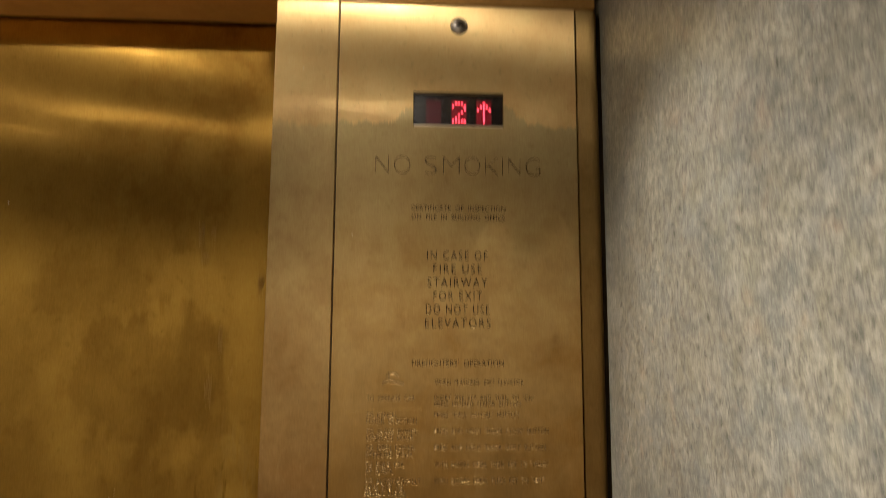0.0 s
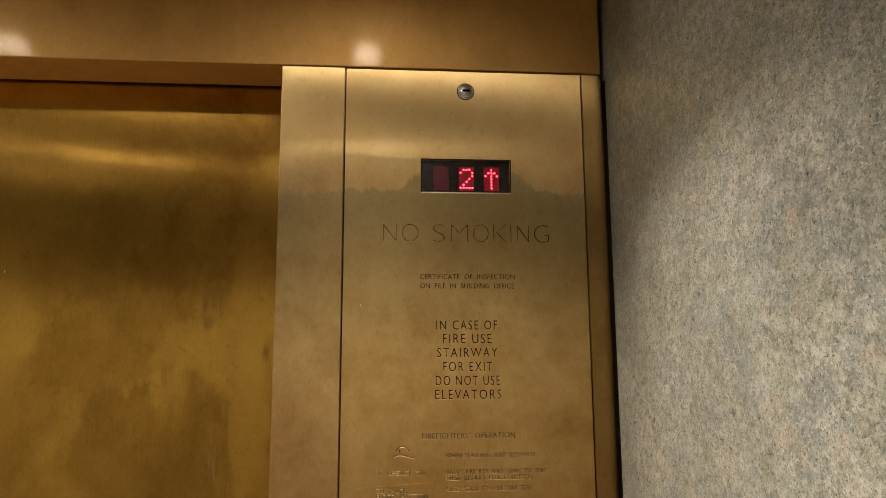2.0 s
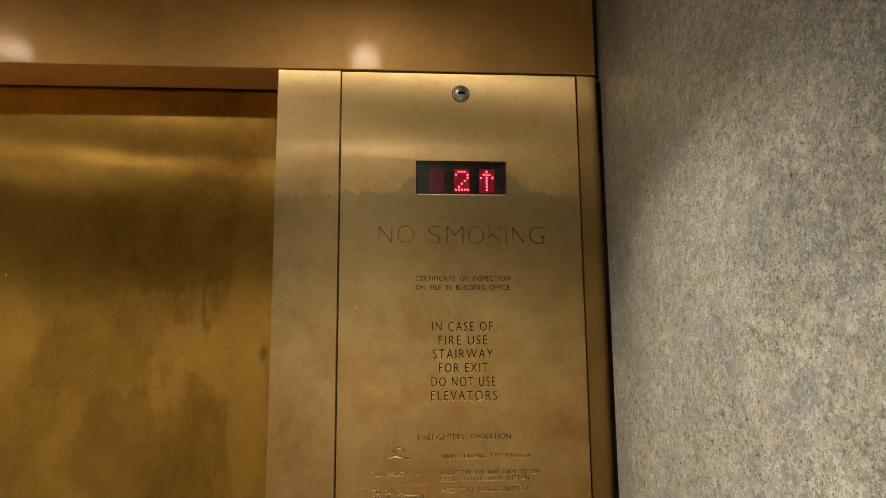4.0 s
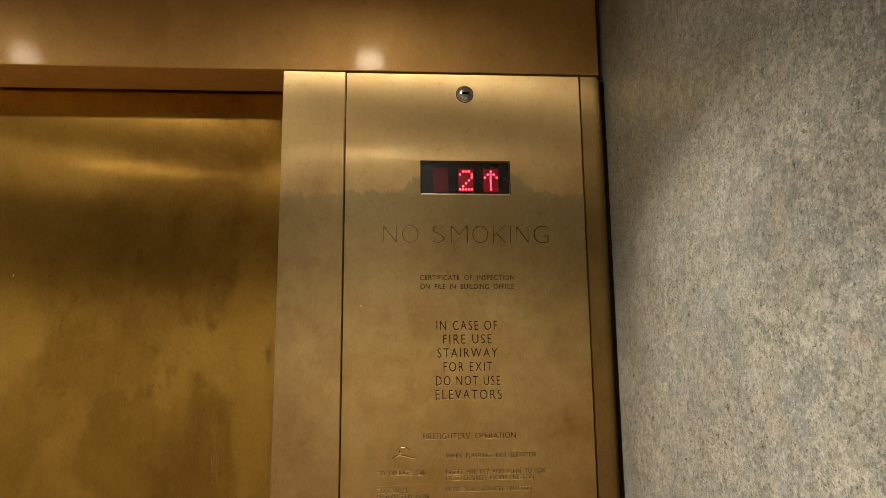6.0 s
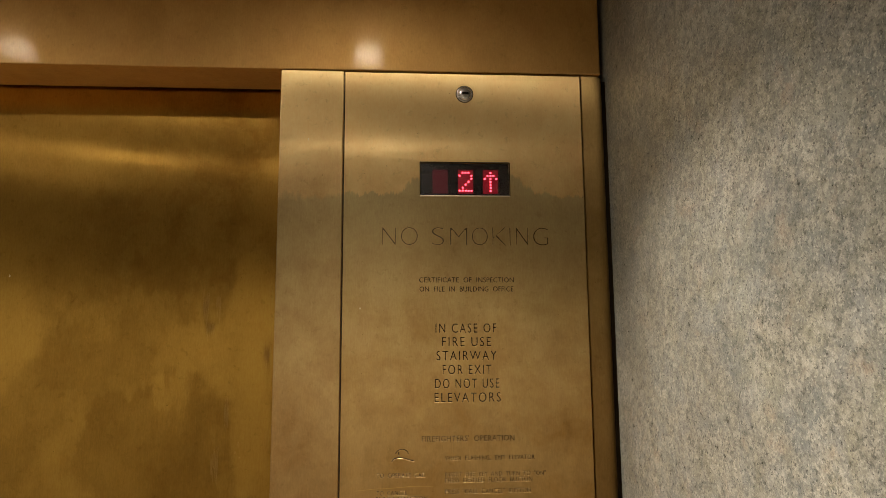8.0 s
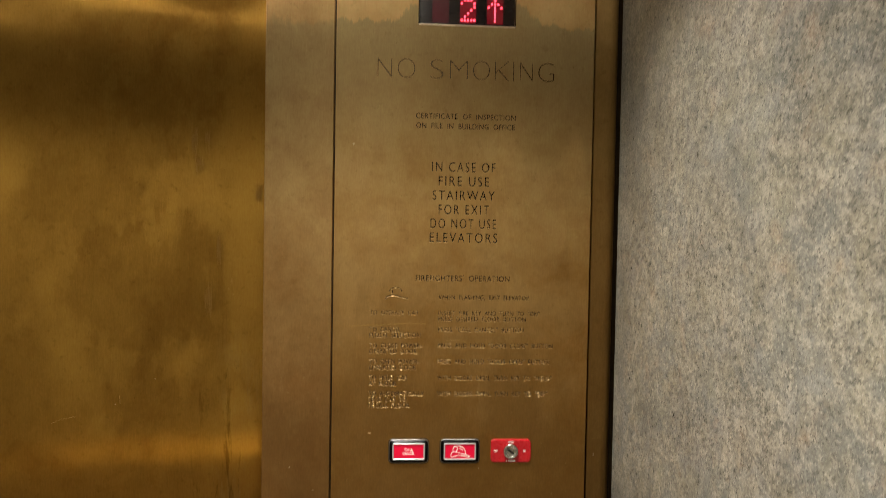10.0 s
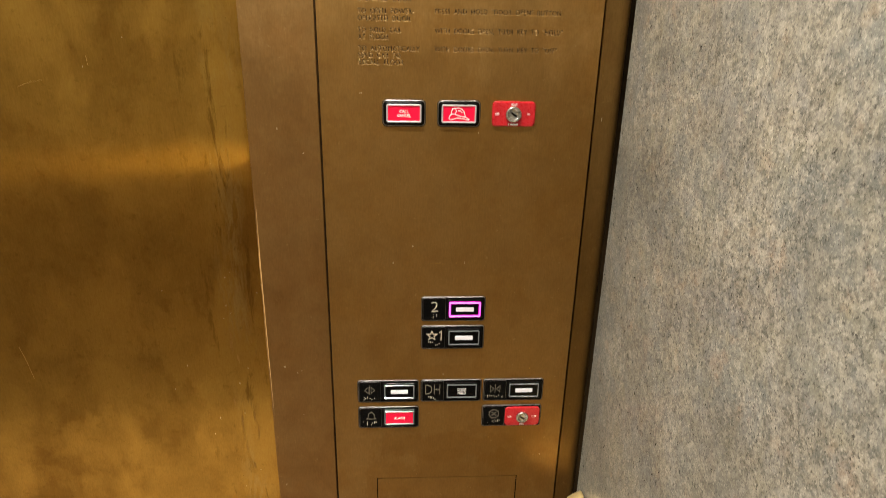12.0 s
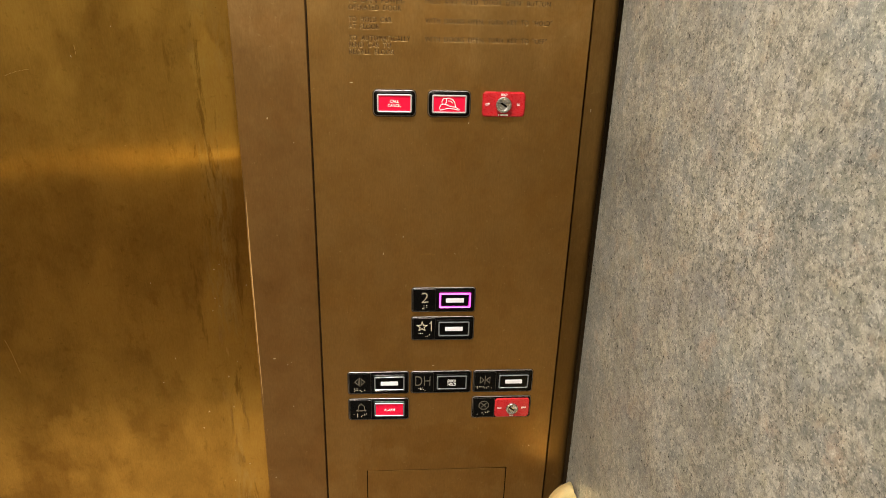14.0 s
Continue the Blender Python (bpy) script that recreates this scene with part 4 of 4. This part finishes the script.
glass = part("window_pane", box(WINDOW[0] + 0.0004, WINDOW[1] - 0.0004, 0.0008, 0.0016, WINDOW[2] + 0.0004, WINDOW[3] - 0.0004), pane, ind, "clear plastic pane")
glass.visible_shadow = False
DIGIT = (".###.", "#...#", "....#", "...#.", "..#..", ".#...", "#####")
ARROW = ("..#..", ".###.", "#.#.#", "..#..", "..#..", "..#..", "..#..")
led_mesh = None
for pattern, cx in ((DIGIT, 0.1690), (ARROW, 0.2040)):
    for row, line in enumerate(pattern):
        for col, c in enumerate(line):
            if c == "#":
                x, z = cx + (col - 2) * 0.0041, 1.9858 - row * 0.00430
                if led_mesh is None:
                    first = part("led", loft([(circle(0, 0, 0.00145, 12), 0.0), (circle(0, 0, 0.0012, 12), -0.0008), (circle(0, 0, 0.0006, 12), -0.0012)]), M_LED, ind)
                    led_mesh = first.data
                    dot = first
                else:
                    dot = new("led", led_mesh)
                    dot.parent = ind
                dot.location = (x, 0.0044, z)


# ---- push buttons ----
def dots(cells, x0, z0, parent, pitch=0.0023, size=0.00062, step=0.0060):
    """Raised tactile dots; each cell names its raised dots 1 to 6."""
    bm = bmesh.new()
    for i, cell in enumerate(cells):
        for d in cell:
            k = int(d) - 1
            x, z = x0 + i * step + (k // 3) * pitch, z0 - (k % 3) * pitch
            loft([(circle(x, z, size, 8), -0.0028), (circle(x, z, size * 0.7, 8), -0.0034), (circle(x, z, size * 0.3, 8), -0.0036)], bm=bm)
    part("tactile_dots", bm, M_NUMERAL, parent, "raised tactile dots", smooth=True)


PLATE_W, PLATE_H = 0.0852, 0.0352
F0, F1 = -0.0034, -0.0026   # front and back of raised marks on the tactile field


def button_unit(x0, z0, label, name="push_button"):
    """A black two-part plate: a tactile field and a raised housing for the button. Its lower left corner is x0, z0."""
    x1, z1 = x0 + PLATE_W, z0 + PLATE_H
    u = part(name, slab(x0, x1, z0, z1, 0.001, -0.0022, 0.0032, 0.0010), M_BLACK, panel, label)
    part("dark_outline", slab(x0 - 0.0017, x1 + 0.0017, z0 - 0.0019, z1 + 0.0015, 0.0004, -0.0002, 0.0046, 0.0001), M_DARK_BROWN, u, "dark outline round the plate")
    part("metal_edge", rim(x0 - 0.0006, x1 + 0.0006, z0 - 0.0006, z1 + 0.0006, 0.0008, 0.0, -0.0016, 0.0036, 0.0003), M_EDGE, u, "thin worn metal edge")
    part("tactile_plate", slab(x0 + 0.0014, x0 + 0.0318, z0 + 0.0014, z1 - 0.0014, -0.001, -0.0028, 0.0020, 0.0006), M_BLACK_MATT, u)
    part("tactile_edge", rim(x0 + 0.0011, x0 + 0.0321, z0 + 0.0011, z1 - 0.0011, 0.0005, -0.0018, -0.0025, 0.0022, 0.0001), M_WORN_EDGE, u, "hairline of worn metal")
    return u


def key_face(u, x0, x1, z0, z1, ring_mat, face_mat, label=""):
    part("button_rim", rim(x0, x1, z0, z1, 0.0029 if label else 0.0021, -0.0015, -0.0040, 0.0024, 0.0007), ring_mat, u, label)
    part("button_face", slab(x0 + 0.0019, x1 - 0.0019, z0 + 0.0019, z1 - 0.0019, -0.0015, -0.0030, 0.0012, 0.0004), face_mat, u)


def legend(u, cx, cz):
    part("legend_window", slab(cx - 0.0123, cx + 0.0123, cz - 0.0032, cz + 0.0032, -0.0025, -0.0033, 0.0006, 0.0002), M_LEGEND, u, "lit white legend window")


def standard(x0, z0, label, lit=False):
    """Returns the unit, and the middle of its button."""
    u = button_unit(x0, z0, label)
    bx0, bx1, bz0, bz1 = x0 + 0.0364, x0 + 0.0800, z0 + 0.0058, z0 + 0.0288
    part("housing", rim(bx0 - 0.0030, bx1 + 0.0030, bz0 - 0.0030, bz1 + 0.0030, 0.0031, -0.0015, -0.0034, 0.0042, 0.0009), M_BLACK, u)
    key_face(u, bx0, bx1, bz0, bz1, M_PINK if lit else M_CLEAR_RIM, M_BLACK, "glowing magenta rim" if lit else "")
    if lit:
        part("glow_line", rim(bx0 + 0.0006, bx1 - 0.0006, bz0 + 0.0006, bz1 - 0.0006, 0.0013, -0.0038, -0.0044, 0.0018, 0.0002), M_PINK_CORE, u)
    return u, (bx0 + bx1) / 2, (bz0 + bz1) / 2


def key_barrel(u, cx, cz, r, base):
    part("key_cylinder", loft([(circle(cx, cz, r), base), (circle(cx, cz, r), base - 0.0024), (circle(cx, cz, r * 0.93), base - 0.0034), (circle(cx, cz, r * 0.72), base - 0.0037),
                               (circle(cx, cz, r * 0.68), base - 0.0027), (circle(cx, cz, r * 0.30), base - 0.0029)]), M_CHROME, u, "chrome key cylinder", smooth=True)
    slot = stroke([(cx - r * 0.34, cz + r * 0.26), (cx, cz - r * 0.02), (cx + r * 0.36, cz - r * 0.24)], r * 0.24, base - 0.0024, base - 0.0033)
    part("key_slot", slot, M_BLACK, u, "dark key slot")


COL, ROW_LOW, ROW_DOOR, ROW_ONE, ROW_TWO = (0.0363, 0.1260, 0.2160), 0.9398, 0.9845, 1.0722, 1.1165
# floor 2
x, z = COL[1], ROW_TWO
u, cx, cz = standard(x, z, "black floor button marked 2, rim lit magenta", lit=True)
legend(u, cx, cz)
part("numeral", raised_text("2", x + 0.0122, x + 0.0218, z + 0.0145, z + 0.0290, F0, F1, -0.020), M_NUMERAL, u)
dots(("3456", "12"), x + 0.0135, z + 0.0095, u)
# floor 1 with star
x, z = COL[1], ROW_ONE
u, cx, cz = standard(x, z, "black floor button marked with a star and 1")
legend(u, cx, cz)
star = [(x + 0.0138 + r * math.sin(a), z + 0.0212 + r * math.cos(a)) for i in range(10) for r, a in (((0.0072, 0.0030)[i % 2], math.pi * i / 5),)]
part("star", stroke(star, 0.0013, F1, F0, closed=True), M_NUMERAL, u)
part("numeral", stroke([(x + 0.0240, z + 0.0255), (x + 0.0266, z + 0.0286), (x + 0.0266, z + 0.0141)], 0.0014, F1, F0), M_NUMERAL, u)
dots(("14", "1", "36", "2"), x + 0.0097, z + 0.0108, u, step=0.0048)
# door open
x, z = COL[0], ROW_DOOR
u, cx, cz = standard(x, z, "black door-open button with white legend")
legend(u, cx, cz)
ox, oz = x + 0.0160, z + 0.0205
bm = stroke([(ox, oz - 0.0072), (ox, oz + 0.0072)], 0.0009, F1, F0)
for side in (-1, 1):
    stroke([(ox + side * 0.0020, oz - 0.0052), (ox + side * 0.0020, oz + 0.0052), (ox + side * 0.0070, oz)], 0.0008, F1, F0, closed=True, bm=bm)
part("symbol", bm, M_DIM_NUMERAL, u)
dots(("135", "12", "26", "5"), x + 0.0080, z + 0.0090, u, step=0.0042)
# door hold
x, z = COL[1], ROW_DOOR
u, cx, cz = standard(x, z, "black door-hold button with white words")
part("symbol", raised_text("DH", x + 0.0056, x + 0.0270, z + 0.0130, z + 0.0285, F0, F1, -0.016), M_DIM_NUMERAL, u)
dots(("145", "125", "3"), x + 0.0107, z + 0.0085, u, step=0.0045)
part("wording", raised_text("DOOR", cx - 0.0062, cx + 0.0062, cz + 0.0006, cz + 0.0048, -0.0034, -0.0028), M_WHITE, u, "white words DOOR HOLD")
part("wording", raised_text("HOLD", cx - 0.0058, cx + 0.0058, cz - 0.0050, cz - 0.0008, -0.0034, -0.0028), M_WHITE, u, "white words DOOR HOLD")
# door close
x, z = COL[2], ROW_DOOR
u, cx, cz = standard(x, z, "black door-close button with white legend")
legend(u, cx, cz)
ox, oz = x + 0.0163, z + 0.0205
bm = stroke([(ox, oz - 0.0072), (ox, oz + 0.0072)], 0.0009, F1, F0)
for side in (-1, 1):
    stroke([(ox + side * 0.0070, oz - 0.0052), (ox + side * 0.0070, oz + 0.0052), (ox + side * 0.0018, oz)], 0.0008, F1, F0, closed=True, bm=bm)
part("symbol", bm, M_DIM_NUMERAL, u)
dots(("145", "14", "15", "24", "5"), x + 0.0036, z + 0.0092, u, step=0.0052)
# alarm
x, z = COL[0], ROW_LOW
u, cx, cz = standard(x, z, "black alarm button with red face")
part("red_face", slab(cx - 0.0196, cx + 0.0196, cz - 0.0102, cz + 0.0102, -0.0026, -0.0033, 0.0010, 0.0003), M_RED_FACE, u, "red face lettered ALARM")
part("wording", raised_text("ALARM", cx - 0.0078, cx + 0.0078, cz - 0.0021, cz + 0.0021, -0.0036, -0.0031, 0.01), M_WHITE, u, "white word ALARM")
ox, oz = x + 0.0175, z + 0.0208
bell = [(-0.0066, -0.0045), (-0.0046, -0.0020), (-0.0042, 0.0025), (-0.0022, 0.0055), (0.0, 0.0062), (0.0022, 0.0055), (0.0042, 0.0025), (0.0046, -0.0020), (0.0066, -0.0045)]
bm = stroke([(ox + p, oz + q) for p, q in bell], 0.0009, F1, F0, closed=True)
stroke([(ox, oz + 0.0062), (ox, oz + 0.0080)], 0.0014, F1, F0, bm=bm)
part("symbol", bm, M_DIM_NUMERAL, u)
dots(("1", "123", "35", "124"), x + 0.0067, z + 0.0105, u, step=0.0052)
# run and stop key switch
x, z = COL[2], ROW_LOW
u = button_unit(x, z, "black and red stop key switch", "key_switch")
part("red_plate", slab(x + 0.0328, x + 0.0838, z + 0.0018, z + 0.0332, -0.0015, -0.0046, 0.0050, 0.0010), M_RED, u, "red key switch plate")
ox, oz = x + 0.0165, z + 0.0218
octo = [(ox + 0.0074 * math.cos(math.pi * (i + 0.5) / 4), oz + 0.0074 * math.sin(math.pi * (i + 0.5) / 4)) for i in range(8)]
bm = stroke(octo, 0.0009, F1, F0, closed=True)
for side in (-1, 1):
    stroke([(ox - 0.0034, oz - side * 0.0034), (ox + 0.0034, oz + side * 0.0034)], 0.0009, F1, F0, bm=bm)
part("symbol", bm, M_DIM_NUMERAL, u)
dots(("3", "5", "135", "124"), x + 0.0074, z + 0.0110, u, step=0.0050)
part("wording", raised_text("RUN", x + 0.0368, x + 0.0423, z + 0.0163, z + 0.0190, -0.0049, -0.0044, 0.01), M_WHITE, u, "white word RUN")
part("wording", raised_text("STOP", x + 0.0722, x + 0.0792, z + 0.0163, z + 0.0190, -0.0049, -0.0044, 0.01), M_WHITE, u, "white word STOP")
part("wording", box(x + 0.0548, x + 0.0612, -0.0048, -0.0044, z + 0.0036, z + 0.0052), M_WHITE, u, "small worn white lettering")
key_barrel(u, x + 0.0580, z + 0.0172, 0.0092, -0.0046)


# fire service row
def framed(x0, x1, label):
    """A black-framed red button of the fire service row."""
    z0, z1 = 1.3856, 1.4156
    u = part("push_button", slab(x0, x1, z0, z1, 0.001, -0.0022, 0.0050, 0.0012), M_BLACK, panel, label)
    part("dark_outline", slab(x0 - 0.0017, x1 + 0.0017, z0 - 0.0019, z1 + 0.0018, 0.0004, -0.0002, 0.0062, 0.0001), M_DARK_BROWN, u, "dark outline round the plate")
    part("metal_edge", rim(x0 - 0.0006, x1 + 0.0006, z0 - 0.0006, z1 + 0.0006, 0.0009, 0.0, -0.0014, 0.0054, 0.0003), M_EDGE, u, "thin worn metal edge")
    part("housing", rim(x0 + 0.0009, x1 - 0.0009, z0 + 0.0009, z1 - 0.0009, 0.0034, -0.0015, -0.0036, 0.0044, 0.0010), M_BLACK, u)
    key_face(u, x0 + 0.0038, x1 - 0.0038, z0 + 0.0038, z1 - 0.0038, M_PALE_RIM, M_RED_FACE)
    return u, (x0 + x1) / 2, (z0 + z1) / 2


u, cx, cz = framed(0.0765, 0.1265, "black-framed red call-cancel button")
part("wording", raised_text("CALL", cx - 0.0055, cx + 0.0055, cz + 0.0008, cz + 0.0042, -0.0034, -0.0028, 0.01), M_WHITE, u, "white words CALL CANCEL")
part("wording", raised_text("CANCEL", cx - 0.0080, cx + 0.0080, cz - 0.0042, cz - 0.0008, -0.0034, -0.0028, 0.01), M_WHITE, u, "white words CALL CANCEL")
u, cx, cz = framed(0.1432, 0.1932, "black-framed red fire helmet button")
hx, hz, k = cx, cz + 0.0004, 0.00036
lines = (((-34, -15), (-29, -4), (-20, -1), (-8, -4), (6, -9), (20, -11), (35, -19), (31, -21), (14, -17), (-6, -15), (-20, -19), (-30, -21), (-34, -15)),
         ((-24, -2), (-26, 7), (-21, 17), (-12, 18), (-9, 8), (-14, -2)), ((-12, 18), (-2, 19), (10, 15), (18, 5), (21, -10)), ((-4, 10), (4, 9), (11, 3)))
bm = bmesh.new()
for pts in lines:
    stroke([(hx + p * k, hz + q * k) for p, q in pts], 0.0008, -0.0028, -0.0034, bm=bm)
part("symbol", bm, M_WHITE, u, "white helmet outline")
u = part("key_switch", slab(0.2094, 0.2610, 1.3862, 1.4156, 0.001, -0.0028, 0.0046, 0.0010), M_RED, panel, "red fire service key switch")
part("bezel", rim(0.2088, 0.2616, 1.3856, 1.4162, 0.0008, 0.0, -0.0022, 0.0050, 0.0003), M_RED, u)
key_barrel(u, 0.2348, 1.4010, 0.0098, -0.0028)
part("wording", raised_text("OFF", 0.2125, 0.2175, 1.3997, 1.4025, -0.0032, -0.0027, 0.01), M_WHITE, u, "white word OFF")
part("wording", raised_text("ON", 0.2515, 0.2550, 1.3997, 1.4025, -0.0032, -0.0027, 0.01), M_WHITE, u, "white word ON")
part("wording", raised_text("HOLD", 0.2312, 0.2388, 1.4116, 1.4142, -0.0032, -0.0027, 0.01), M_WHITE, u, "white word HOLD")
for x0, x1 in ((0.2290, 0.2302), (0.2316, 0.2410)):
    part("wording", box(x0, x1, -0.0031, -0.0027, 1.3872, 1.3892), M_WHITE, u, "small worn white lettering")


# ---- handrails ----
def tube(points, r, n=20):
    """A round tube along points (x, y, z)."""
    bm = bmesh.new()
    pts = [Vector(p) for p in points]
    rows = []
    for i, p in enumerate(pts):
        d = (pts[min(i + 1, len(pts) - 1)] - pts[max(i - 1, 0)]).normalized()
        side = d.cross(Vector((0, 0, 1))).normalized()
        up = side.cross(d)
        rows.append([bm.verts.new(p + side * r * math.cos(a) + up * r * math.sin(a)) for a in (2 * math.pi * k / n for k in range(n))])
    for a, b in zip(rows, rows[1:]):
        for k in range(n):
            bm.faces.new((a[k], b[k], b[(k + 1) % n], a[(k + 1) % n]))
    bm.faces.new(rows[0])
    bm.faces.new(rows[-1][::-1])
    bmesh.ops.recalc_face_normals(bm, faces=bm.faces[:])
    return bm


RAIL_Z, RAIL_R, OFF = 0.825, 0.020, 0.062
rail = thing("handrail", "satin brass tubular handrail on laminate wall", "handrail")
# an elbow turns it back to the wall, where it ends in a clean cut just short of it
BEND, BEND_X, BEND_Y, CUT_X = 0.048, 0.386, -0.089, 0.3665
first = math.acos((CUT_X - BEND_X) / BEND)
arc = [(BEND_X + BEND * math.cos(a), BEND_Y + BEND * math.sin(a)) for a in (first + (math.pi - first) * k / 9 for k in range(10))]
bm = tube([(x, y, RAIL_Z) for x, y in arc] + [(BEND_X - BEND, -1.06, RAIL_Z)], RAIL_R)
bm.verts.ensure_lookup_table()
way = Vector((arc[1][0] - arc[0][0], arc[1][1] - arc[0][1], 0.0)).normalized()
for v in bm.verts[:20]:
    v.co += way * ((CUT_X - v.co.x) / way.x)
part("rail_tube", bm, M_RAIL_PALE, rail, smooth=True)
for y in (-0.42, -0.88):
    part("bracket", tube([(R, y, RAIL_Z - 0.03), (R - 0.018, y, RAIL_Z - 0.034), (BEND_X - BEND, y, RAIL_Z - 0.012)], 0.006, 10), M_RAIL_PALE, rail, smooth=True)
rail = thing("handrail", "satin brass tubular handrail on rear wall", "handrail")
BACK_Z = 0.977
part("rail_tube", tube([(L_ + 0.10, B + OFF, BACK_Z), (R - 0.13, B + OFF, BACK_Z)], RAIL_R), M_RAIL, rail, smooth=True)
for x in (-1.30, -0.62, 0.05):
    part("bracket", tube([(x, B, BACK_Z - 0.03), (x, B + 0.030, BACK_Z - 0.034), (x, B + OFF, BACK_Z - 0.012)], 0.006, 10), M_RAIL, rail, smooth=True)
